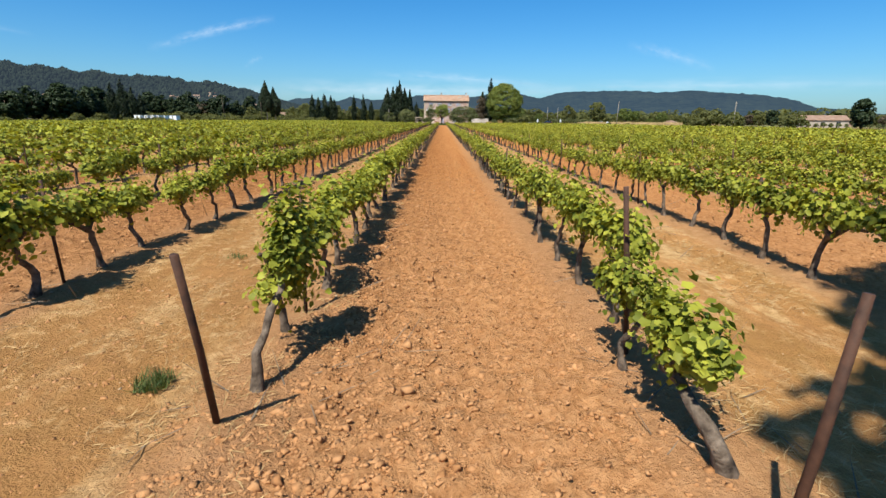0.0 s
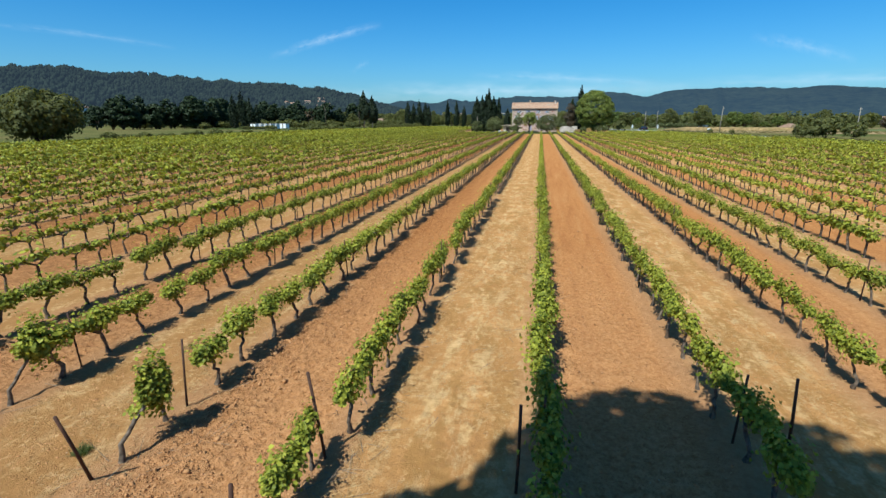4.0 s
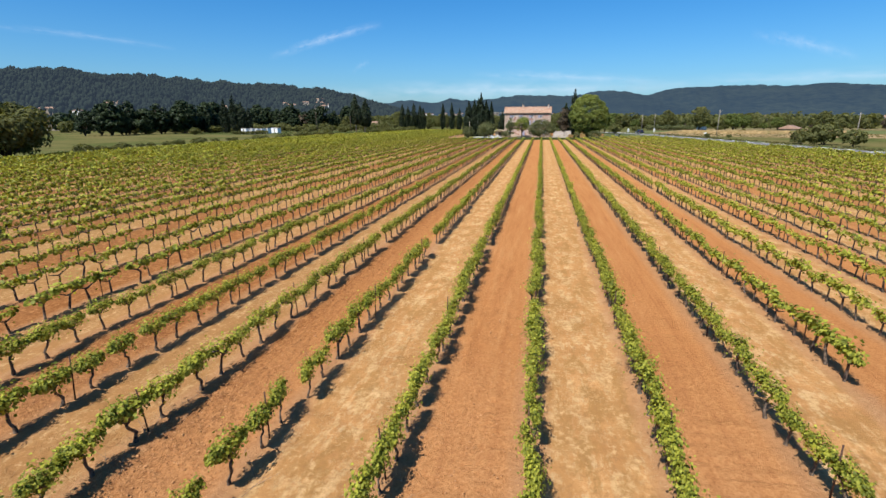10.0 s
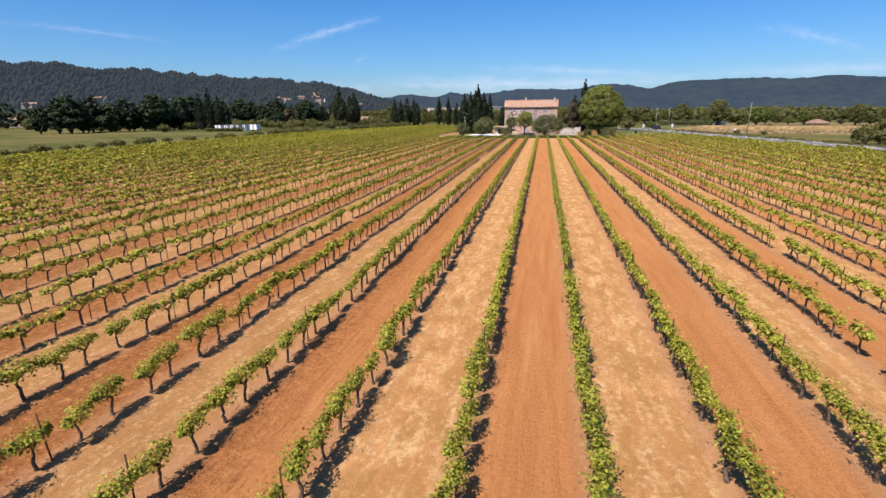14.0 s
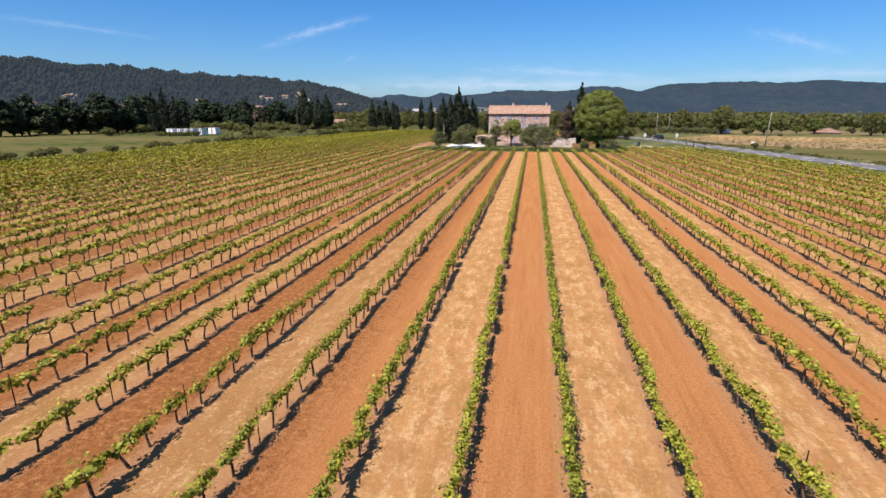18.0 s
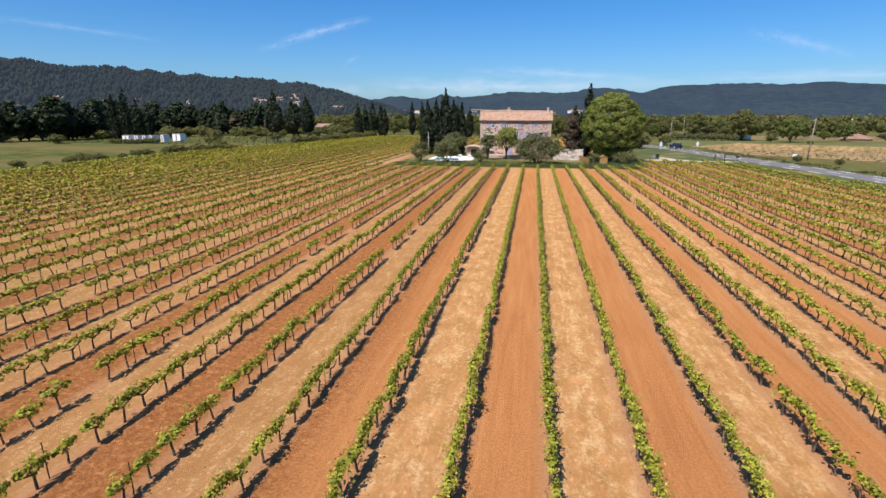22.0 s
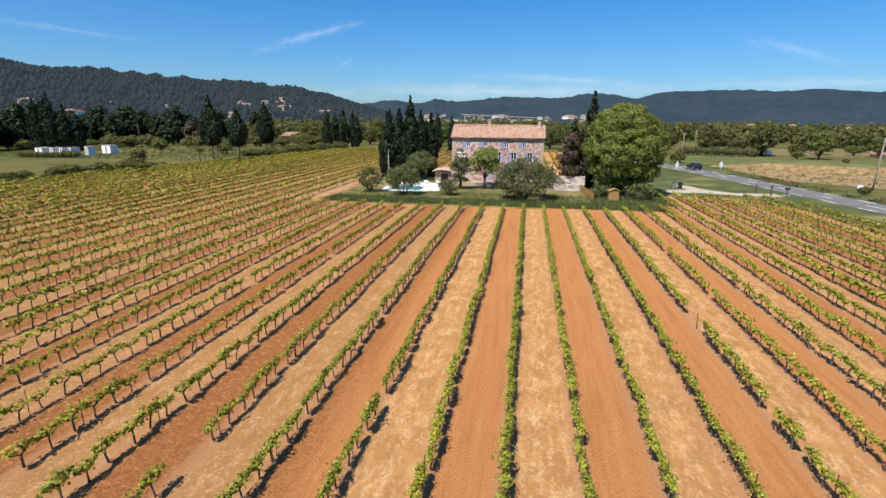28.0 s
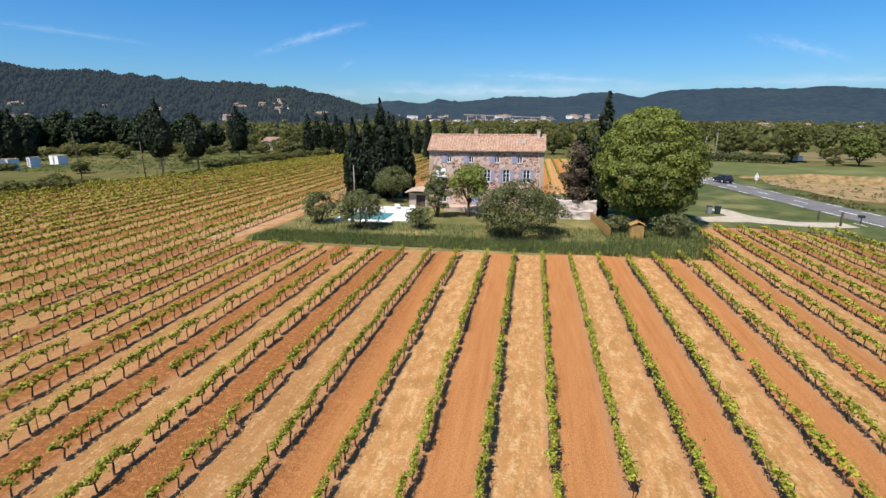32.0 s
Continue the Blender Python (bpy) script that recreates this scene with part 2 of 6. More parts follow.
    headland = steps(nt, sums(nt, "MULTIPLY", sums(nt, "ADD", y, sums(nt, "MULTIPLY", wob, 6.0)), 0.05), [(0.12, (0.36, 0.36, 0.36)), (0.80, (0, 0, 0))])
    tilled = mix(nt, headland, tilled, mix(nt, steps(nt, n_clod, [(0.34, (0, 0, 0)), (0.62, (1, 1, 1))]), (0.329, 0.172, 0.076), (0.570, 0.344, 0.175)))
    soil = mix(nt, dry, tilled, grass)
    soil = mix(nt, sums(nt, "MULTIPLY", strip, 0.8), soil, bed)
    meadow = mix(nt, steps(nt, noise_of(nt, pos, 0.22, 6, 0.7), [(0.34, (0, 0, 0)), (0.66, (1, 1, 1))]), (0.030, 0.044, 0.011), (0.111, 0.114, 0.039))
    meadow = mix(nt, steps(nt, n_big, [(0.40, (0, 0, 0)), (0.6, (0.85, 0.85, 0.85))]), meadow, mix(nt, streak, (0.087, 0.077, 0.029), (0.167, 0.133, 0.054)))
    edge = sums(nt, "MULTIPLY", wob, 3.0)
    left = sums(nt, "GREATER_THAN", sums(nt, "ADD", x, edge), -74.0)
    right = sums(nt, "LESS_THAN", sums(nt, "ADD", sums(nt, "MULTIPLY_ADD", y, 0.2, edge), x), 73.0)
    back = sums(nt, "LESS_THAN", sums(nt, "ADD", y, edge), sums(nt, "MINIMUM", sums(nt, "MULTIPLY_ADD", x, 5.7, 603.0), 272.0))
    inside = sums(nt, "MULTIPLY", sums(nt, "MULTIPLY", left, right), back)
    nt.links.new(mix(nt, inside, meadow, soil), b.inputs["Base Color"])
    high = sums(nt, "ADD", sums(nt, "MULTIPLY", n_clod, sums(nt, "MULTIPLY_ADD", dry, -0.45, sums(nt, "MULTIPLY_ADD", worked, 0.45, 0.55))), sums(nt, "MULTIPLY", n_fine, 0.45))
    high = sums(nt, "ADD", high, sums(nt, "MULTIPLY", rut, 0.35))
    bump(nt, b, high, 1.0, 0.058)
    return m


M_FIELD = field_material()
M_CLOD = surface("soil_clod", (0.330, 0.154, 0.060), (0.490, 0.258, 0.114), 8.0, 0.95, 0.1, 0.01, 40.0)
M_STONE = surface("pale_stone", (0.369, 0.249, 0.138), (0.502, 0.362, 0.221), 8.0, 0.9, 0.2, 0.005, 40.0)
M_STRAW = surface("dry_straw", (0.339, 0.211, 0.088), (0.502, 0.342, 0.160), 6.0, 0.9, 0.15, 0.0)
M_TWIG = surface("dry_twig", (0.138, 0.094, 0.062), (0.262, 0.194, 0.131), 6.0, 0.9, 0.15, 0.0)
M_BARK = surface("vine_bark", (0.036, 0.024, 0.016), (0.215, 0.160, 0.115), 14.0, 0.9, 0.2, 0.02, 45.0)
M_TRUNK = surface("tree_bark", (0.046, 0.034, 0.025), (0.138, 0.106, 0.078), 3.0, 0.9, 0.2, 0.03, 10.0)
M_PALEBARK = surface("pale_bark", (0.212, 0.181, 0.143), (0.325, 0.287, 0.237), 3.0, 0.9, 0.2, 0.02, 10.0)
M_RUST = surface("rusty_stake", (0.028, 0.014, 0.009), (0.094, 0.041, 0.022), 9.0, 0.75, 0.3, 0.004, 60.0)
M_VINE = leafy("vine_leaf", (0.096, 0.118, 0.011), (0.420, 0.410, 0.048), 0.34, 0.55, 2.0)
M_CHESTNUT = leafy("broad_leaf", (0.062, 0.088, 0.014), (0.252, 0.278, 0.056), 0.36, 0.55, 0.35)
M_BUSH = leafy("grey_green_leaf", (0.051, 0.061, 0.019), (0.165, 0.170, 0.064), 0.3, 0.5, 0.5)
M_SPRING = leafy("spring_leaf", (0.063, 0.086, 0.020), (0.162, 0.189, 0.043), 0.42, 0.6, 0.4)
M_CYPRESS = leafy("cypress_leaf", (0.005, 0.010, 0.004), (0.026, 0.038, 0.014), 0.1, 0.6, 0.6)
M_PINE = leafy("conifer_leaf", (0.006, 0.013, 0.004), (0.034, 0.050, 0.016), 0.12, 0.6, 0.3)
M_WOODS = leafy("woodland_leaf", (0.080, 0.086, 0.028), (0.158, 0.158, 0.050), 0.45, 0.7, 0.05)
M_BROWNLEAF = leafy("bronze_leaf", (0.050, 0.036, 0.022), (0.135, 0.100, 0.062), 0.25, 0.6, 0.3)
M_GRASS = leafy("green_grass_blade", (0.046, 0.072, 0.018), (0.150, 0.172, 0.053), 0.3, 0.55, 0.2)
M_LAWN = surface("lawn_soil", (0.075, 0.084, 0.022), (0.187, 0.162, 0.059), 0.35, 0.95, 0.1, 0.05, 6.0, stain=(0.262, 0.206, 0.081))
M_VERGE = surface("verge", (0.044, 0.062, 0.018), (0.103, 0.115, 0.038), 0.3, 0.95, 0.1, 0.06, 4.0, stain=(0.187, 0.162, 0.062))
M_DIRT = surface("packed_dirt", (0.287, 0.150, 0.062), (0.412, 0.250, 0.118), 0.6, 0.95, 0.1, 0.03, 7.0)
M_GRAVEL = surface("pale_gravel", (0.343, 0.287, 0.206), (0.462, 0.406, 0.312), 0.8, 0.95, 0.1, 0.02, 12.0)
M_ROAD = surface("asphalt", (0.118, 0.111, 0.103), (0.169, 0.158, 0.145), 0.5, 0.85, 0.3, 0.006, 40.0)
M_LINE = surface("road_paint", (0.62, 0.62, 0.60), (0.80, 0.80, 0.78), 2.0, 0.7, 0.3, 0.0)
M_OCHRE = surface("ochre_bank_soil", (0.136, 0.092, 0.036), (0.352, 0.240, 0.108), 0.9, 0.95, 0.1, 0.35, 2.5, stain=(0.120, 0.112, 0.040))
M_BANKSOIL = surface("bare_ochre_slope", (0.192, 0.124, 0.053), (0.352, 0.248, 0.120), 0.5, 0.95, 0.1, 0.25, 1.6, stain=(0.136, 0.124, 0.044))
M_CROP = surface("green_crop", (0.078, 0.092, 0.026), (0.128, 0.136, 0.045), 0.15, 0.95, 0.1, 0.08, 3.0, stain=(0.156, 0.153, 0.053))
M_FALLOW = surface("fallow_field", (0.125, 0.100, 0.041), (0.206, 0.162, 0.072), 0.12, 0.95, 0.1, 0.08, 3.0)
M_WHITE = surface("white_plaster", (0.70, 0.68, 0.64), (0.82, 0.80, 0.76), 1.5, 0.85, 0.2, 0.004, 30.0)
M_BEIGE = surface("beige_render", (0.374, 0.281, 0.200), (0.462, 0.368, 0.274), 1.2, 0.9, 0.2, 0.006, 25.0)
M_WOODP = surface("orange_wood", (0.262, 0.150, 0.046), (0.387, 0.237, 0.081), 3.0, 0.75, 0.25, 0.004, 30.0)
M_GREYWOOD = surface("weathered_pole_wood", (0.200, 0.169, 0.131), (0.325, 0.287, 0.237), 4.0, 0.85, 0.2, 0.004, 40.0)
M_DARKMETAL = surface("dark_metal", (0.018, 0.018, 0.020), (0.044, 0.042, 0.041), 6.0, 0.5, 0.4, 0.0)
M_SHUTTER = surface("lavender_shutter_paint", (0.274, 0.262, 0.362), (0.343, 0.330, 0.424), 2.0, 0.6, 0.3, 0.002, 20.0)
M_FRAME = surface("white_window_paint", (0.70, 0.70, 0.70), (0.80, 0.80, 0.80), 4.0, 0.5, 0.35, 0.0)
M_SIGN = surface("sign_back_metal", (0.62, 0.63, 0.64), (0.76, 0.77, 0.78), 5.0, 0.5, 0.4, 0.0)


def stone_wall_material():
    m, nt, b = blank("rubble_masonry", 0.92, 0.15)
    pos = nt.nodes.new("ShaderNodeTexCoord").outputs["Object"]
    v = node(nt, "ShaderNodeTexVoronoi", Scale=2.7, Randomness=0.95)
    nt.links.new(pos, v.inputs["Vector"])
    d = node(nt, "ShaderNodeTexVoronoi", Scale=2.7, Randomness=0.95)
    d.feature = "DISTANCE_TO_EDGE"
    nt.links.new(pos, d.inputs["Vector"])
    one = nt.nodes.new("ShaderNodeSeparateColor")
    nt.links.new(v.outputs["Color"], one.inputs[0])
    stone = steps(nt, one.outputs[0], [(0.0, (0.240, 0.098, 0.070)), (0.35, (0.360, 0.180, 0.132)), (0.6, (0.445, 0.280, 0.210)), (1.0, (0.540, 0.435, 0.350))])
    stone = mix(nt, 0.4, stone, mix(nt, noise_of(nt, pos, 14.0, 4), (0.5, 0.5, 0.5), (1, 1, 1)), "MULTIPLY")
    joint = steps(nt, d.outputs["Distance"], [(0.03, (1, 1, 1)), (0.08, (0, 0, 0))])
    wash = steps(nt, noise_of(nt, pos, 0.5, 4), [(0.54, (0, 0, 0)), (0.70, (0.4, 0.4, 0.4))])
    col = mix(nt, mix(nt, 1.0, joint, wash, "SCREEN"), stone, (0.518, 0.424, 0.356))
    nt.links.new(col, b.inputs["Base Color"])
    bump(nt, b, steps(nt, d.outputs["Distance"], [(0.0, (0, 0, 0)), (0.12, (1, 1, 1))]), 0.8, 0.04)
    return m


def roof_material():
    m, nt, b = blank("clay_roof_tile", 0.85, 0.2)
    pos = nt.nodes.new("ShaderNodeTexCoord").outputs["Object"]
    v = node(nt, "ShaderNodeTexVoronoi", Scale=4.0, Randomness=0.7)
    nt.links.new(pos, v.inputs["Vector"])
    one = nt.nodes.new("ShaderNodeSeparateColor")
    nt.links.new(v.outputs["Color"], one.inputs[0])
    col = steps(nt, one.outputs[0], [(0.0, (0.243, 0.138, 0.086)), (0.45, (0.325, 0.196, 0.127)), (1.0, (0.423, 0.288, 0.201))])
    col = mix(nt, steps(nt, noise_of(nt, pos, 0.7, 5), [(0.48, (0, 0, 0)), (0.66, (0.5, 0.5, 0.5))]), col, (0.325, 0.251, 0.190))
    nt.links.new(col, b.inputs["Base Color"])
    return m


def plain(name, c, rough=0.5, spec=0.4, metal=0.0):
    m, nt, b = blank(name, rough, spec, metal)
    pos = nt.nodes.new("ShaderNodeTexCoord").outputs["Object"]
    f = noise_of(nt, pos, 3.0, 4)
    nt.links.new(mix(nt, f, tuple(v * 0.85 for v in c), tuple(min(1, v * 1.12) for v in c)), b.inputs["Base Color"])
    return m


M_RUBBLE, M_ROOF = stone_wall_material(), roof_material()
M_GLASS = plain("dark_window_glass", (0.018, 0.022, 0.025), 0.06, 0.6)
M_CARPAINT = plain("dark_blue_car_paint", (0.011, 0.014, 0.031), 0.22, 0.5)
M_RUBBER = plain("tyre_rubber", (0.02, 0.02, 0.02), 0.85, 0.2)
M_LAMP = plain("red_lamp_lens", (0.218, 0.013, 0.013), 0.3, 0.5)
M_BIN = plain("grey_bin_plastic", (0.187, 0.194, 0.200), 0.5, 0.4)
M_BINLID = plain("dark_green_lid", (0.018, 0.031, 0.025), 0.5, 0.4)
M_VAN = plain("white_van_paint", (0.75, 0.75, 0.74), 0.4, 0.4)


def pool_material():
    m, nt, b = blank("pool_water", 0.05, 0.5)
    pos = nt.nodes.new("ShaderNodeTexCoord").outputs["Object"]
    nt.links.new(mix(nt, noise_of(nt, pos, 0.8, 3), (0.062, 0.225, 0.262), (0.138, 0.325, 0.350)), b.inputs["Base Color"])
    bump(nt, b, noise_of(nt, pos, 3.0, 2), 0.3, 0.02)
    return m


M_POOL = pool_material()


def hill_material(name, dark, light, haze_glow, tint, relief):
    """Distant wooded slopes; aerial haze is imitated by a faint bluish glow of the material."""
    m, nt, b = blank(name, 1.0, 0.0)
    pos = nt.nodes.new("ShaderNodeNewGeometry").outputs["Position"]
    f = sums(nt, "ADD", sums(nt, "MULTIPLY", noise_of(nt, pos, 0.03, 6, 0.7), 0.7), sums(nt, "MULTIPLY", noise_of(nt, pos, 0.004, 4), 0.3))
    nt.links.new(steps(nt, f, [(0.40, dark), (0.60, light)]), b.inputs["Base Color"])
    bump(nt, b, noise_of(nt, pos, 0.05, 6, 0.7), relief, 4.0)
    if haze_glow:
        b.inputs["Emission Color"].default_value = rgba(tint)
        b.inputs["Emission Strength"].default_value = haze_glow
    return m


M_HILL = hill_material("hazy_wooded_hill", (0.010, 0.014, 0.010), (0.019, 0.024, 0.015), 0.044, (0.40, 0.53, 0.72), 0.5)
M_MOUNT = hill_material("hazy_wooded_mountain", (0.010, 0.016, 0.018), (0.024, 0.031, 0.025), 0.053, (0.30, 0.50, 0.85), 0.35)


# ---- mesh helpers ----
def mesh_of(name, verts, faces, mats, which=None, smooth=False):
    """A mesh from arrays: faces is one (n, k) array or a list of such arrays."""
    groups = faces if isinstance(faces, list) else [faces]
    groups = [np.asarray(g, np.int32) for g in groups if len(g)]
    me = bpy.data.meshes.new(name)
    verts = np.asarray(verts, np.float32)
    loops = np.concatenate([g.ravel() for g in groups])
    sizes = np.concatenate([np.full(len(g), g.shape[1], np.int32) for g in groups])
    me.vertices.add(len(verts))
    me.vertices.foreach_set("co", verts.ravel())
    me.loops.add(len(loops))
    me.loops.foreach_set("vertex_index", loops)
    me.polygons.add(len(sizes))
    me.polygons.foreach_set("loop_start", np.r_[0, np.cumsum(sizes)[:-1]].astype(np.int32))
    me.polygons.foreach_set("loop_total", sizes)
    for m in mats if isinstance(mats, (list, tuple)) else [mats]:
        me.materials.append(m)
    if which is not None:
        me.polygons.foreach_set("material_index", np.asarray(which, np.int32))
    if smooth:
        me.polygons.foreach_set("use_smooth", np.ones(len(sizes), bool))
    me.update(calc_edges=True)
    me.validate()
    return me


def thing(name, place, label, category, group="", kind="", turn=0.0):
    ob = new(name)
    ob.matrix_world = pose(*place, 0, 0, turn)
    return tagged(ob, label, category, group, kind)


def part(name, src, material, parent, label=""):
    """Links a bmesh or a mesh as one object under a thing or a part."""
    if isinstance(src, bmesh.types.BMesh):
        me = bpy.data.meshes.new(name)
        src.to_mesh(me)
        src.free()
        me.materials.append(material)
    else:
        me = src
    ob = new(name, me)
    ob.parent = parent
    return tagged(ob, label)


def box(bm, x0, x1, y0, y1, z0, z1, bevel=0.0):
    made = bmesh.ops.create_cube(bm, size=1.0)["verts"]
    for v in made:
        v.co = Vector((x0 + (v.co.x + 0.5) * (x1 - x0), y0 + (v.co.y + 0.5) * (y1 - y0), z0 + (v.co.z + 0.5) * (z1 - z0)))
    if bevel:
        bmesh.ops.bevel(bm, geom=list({e for v in made for e in v.link_edges}), offset=bevel, segments=2, affect="EDGES", profile=0.6)
    return bm


def boxed(x0, x1, y0, y1, z0, z1, bevel=0.0):
    return box(bmesh.new(), x0, x1, y0, y1, z0, z1, bevel)


def tube(points, radii, sides=7, rng=None, rough=0.0):
    """Verts and quads of a tapered limb along points."""
    points = np.asarray(points, float)
    verts, quads = [], []
    for i, (p, r) in enumerate(zip(points, radii)):
        d = points[min(i + 1, len(points) - 1)] - points[max(i - 1, 0)]
        d = d / (np.linalg.norm(d) + 1e-9)
        u = np.cross(d, (0.31, 0.94, 0.12))
        u /= np.linalg.norm(u) + 1e-9
        w = np.cross(d, u)
        for k in range(sides):
            a = 2 * math.pi * k / sides
            rr = r * (1 + (rng.uniform(-rough, rough) if rng is not None else 0))
            verts.append(p + rr * (math.cos(a) * u + math.sin(a) * w))
    for i in range(len(points) - 1):
        for k in range(sides):
            a, b = i * sides + k, i * sides + (k + 1) % sides
            quads.append((a, b, b + sides, a + sides))
    verts += [points[0], points[-1]]
    n = len(verts)
    tris = [(n - 2, (k + 1) % sides, k) for k in range(sides)] + [(n - 1, n - 2 - sides + k, n - 2 - sides + (k + 1) % sides) for k in range(sides)]
    return np.array(verts), np.array(quads), np.array(tris)


def tubes(name, limbs, material, sides=7, rng=None, rough=0.0):
    vs, qs, ts, at = [], [], [], 0
    for pts, radii in limbs:
        v, q, t = tube(pts, radii, sides, rng, rough)
        vs.append(v), qs.append(q + at), ts.append(t + at)
        at += len(v)
    return mesh_of(name, np.concatenate(vs), [np.concatenate(qs), np.concatenate(ts)], material, smooth=True)


def leaf_quads(centres, normals, size, rng, slim=0.62, droop=0.0, loose=0.45):
    """Rhombic leaves round the centres, lying across the normals."""
    n = len(centres)
    nrm = normals + rng.normal(0, loose, (n, 3))
    nrm /= np.linalg.norm(nrm, axis=1, keepdims=True) + 1e-9
    u = np.cross(nrm, rng.normal(0, 1, (n, 3)))
    u /= np.linalg.norm(u, axis=1, keepdims=True) + 1e-9
    u[:, 2] -= droop
    w = np.cross(nrm, u)
    s = (size * rng.uniform(0.65, 1.3, n))[:, None]
    v = np.stack([centres - u * s, centres + w * s * slim + nrm * s * 0.18, centres + u * s, centres - w * s * slim + nrm * s * 0.18], 1)
    return v.reshape(-1, 3), np.arange(4 * n).reshape(-1, 4)


def lumps(rng, count, rx, ry, rz, cz, lump, low=-0.75, inner=0.62):
    """Clumps of a crown: centres on an uneven ellipsoid, radii about lump."""
    d = rng.normal(0, 1, (count * 3, 3))
    d /= np.linalg.norm(d, axis=1, keepdims=True)
    d = d[d[:, 2] > low][:count]
    k = rng.uniform(inner, 0.98, (len(d), 1))
    c = d * k * (rx, ry, rz) + (0, 0, cz)
    return c, lump * rng.uniform(0.7, 1.35, len(c))


def crown_mesh(name, rng, centres, radii, leaves, size, material, slim=0.62, squash=0.85):
    pick = rng.choice(len(centres), leaves, p=radii**2 / (radii**2).sum())
    d = rng.normal(0, 1, (leaves, 3))
    d /= np.linalg.norm(d, axis=1, keepdims=True)
    d[:, 2] = np.where(d[:, 2] < -0.35, -d[:, 2], d[:, 2])
    r = radii[pick][:, None] * rng.uniform(0.80, 1.06, (leaves, 1))
    c = centres[pick] + d * r * (1, 1, squash)
    c[:, 2] = np.maximum(c[:, 2], 0.05)
    v, q = leaf_quads(c, d, size, rng, slim, 0.0, 0.30)
    return mesh_of(name, v, q, material)


def limbs_for(rng, h_fork, height, radius, trunk_r, count=6):
    base = np.array([0, 0, -0.15])
    fork = np.array([rng.uniform(-0.1, 0.1) * trunk_r * 3, rng.uniform(-0.1, 0.1) * trunk_r * 3, h_fork])
    out = [([base, (base + fork) / 2 + rng.normal(0, trunk_r * 0.2, 3) * (1, 1, 0), fork, fork + (0, 0, (height - h_fork) * 0.55)], [trunk_r * 1.35, trunk_r, trunk_r * 0.85, trunk_r * 0.2])]
    for k in range(count):
        a = 2 * math.pi * (k + rng.uniform(-0.3, 0.3)) / count
        tip = fork + np.array([math.cos(a) * radius * 0.7, math.sin(a) * radius * 0.7, (height - h_fork) * rng.uniform(0.25, 0.7)])
        mid = fork * 0.5 + tip * 0.5 + np.array([0, 0, (height - h_fork) * 0.08])
        out.append(([fork - (0, 0, 0.2), mid, tip], [trunk_r * 0.55, trunk_r * 0.35, trunk_r * 0.1]))
    return out


def tree(name, place, h, r, trunk_r, leaf, bark, seed, label, category="tree", fork=0.3, leaves=2500, size=0.3, lump=0.3, count=46, group="", low=-0.75, shape=1.0, inner=0.62):
    rng = np.random.default_rng(seed)
    ob = thing(name, place, label, category, group, turn=rng.uniform(0, 360))
    part("trunk", tubes("trunk", limbs_for(rng, h * fork, h, r, trunk_r), bark, 8, rng, 0.12), bark, ob)
    rz = h * (1 - fork * 0.75) / 2
    c, rad = lumps(rng, count, r * (1 - lump * 0.55), r * (1 - lump * 0.55), (rz - r * lump * 0.4) * shape, h - rz, r * lump, low, inner)
    part("crown", crown_mesh("crown", rng, c, rad, leaves, size, leaf), leaf, ob)
    return ob


def cypress(name, place, h, r, seed, label, clear=0.0, leaves=2600, leaf=None, group="cypresses", bark=None, taper=0.75, size=0.30, foot=0.55):
    rng = np.random.default_rng(seed)
    leaf, bark = leaf or M_CYPRESS, bark or M_TRUNK
    ob = thing(name, place, label, "cypress tree", group)
    part("trunk", tubes("trunk", [([(0, 0, -0.15), (0, 0, clear + 0.6), (0, 0, h * 0.7)], [0.26, 0.2, 0.06])], bark, 7, rng, 0.1), bark, ob)
    n = 60
    f = np.linspace(0, 1, n)
    prof = np.where(f < 0.28, foot + (1 - foot) * np.sin(f / 0.28 * math.pi / 2), np.maximum(0.05, 1 - ((f - 0.28) / 0.72) ** (1.6 / taper)))
    a = rng.uniform(0, 2 * math.pi, n)
    off = prof * r * 0.42
    c = np.stack([np.cos(a) * off, np.sin(a) * off, clear + (h - clear) * (0.03 + 0.95 * f)], 1)
    rad = np.maximum(0.12, prof * r * rng.uniform(0.5, 0.85, n))
    pick = rng.choice(n, leaves, p=rad**1.3 / (rad**1.3).sum())
    d = rng.normal(0, 1, (leaves, 3))
    d /= np.linalg.norm(d, axis=1, keepdims=True)
    p = c[pick] + d * rad[pick][:, None] * rng.uniform(0.74, 1.03, (leaves, 1)) * (1, 1, 1.3)
    p[:, 2] = np.clip(p[:, 2], clear + 0.05, h)
    v, q = leaf_quads(p, d, size, rng, 0.45, -0.6)
    part("crown", mesh_of("crown", v, q, leaf), leaf, ob)
    return ob


# ---- ground ----
def wave_noise(x, y, seed):
    """Smooth lattice noise, -1 to 1."""
    xi, yi = np.floor(x), np.floor(y)
    fx, fy = x - xi, y - yi
    fx, fy = fx * fx * (3 - 2 * fx), fy * fy * (3 - 2 * fy)

    def h(a, b):
        s = np.sin(a * 127.1 + b * 311.7 + seed * 74.7) * 43758.5453
        return (s - np.floor(s)) * 2 - 1
    top = h(xi, yi) * (1 - fx) + h(xi + 1, yi) * fx
    low = h(xi, yi + 1) * (1 - fx) + h(xi + 1, yi + 1) * fx
    return top * (1 - fy) + low * fy


def lane_of(x):
    return (x - FIRST) / ROW + np.maximum(x - TURN, 0.0) * (1 / CLOSE - 1 / ROW)


def row_x(k):
    return FIRST + ROW * k if k <= 2 else TURN + CLOSE * (k - 2)


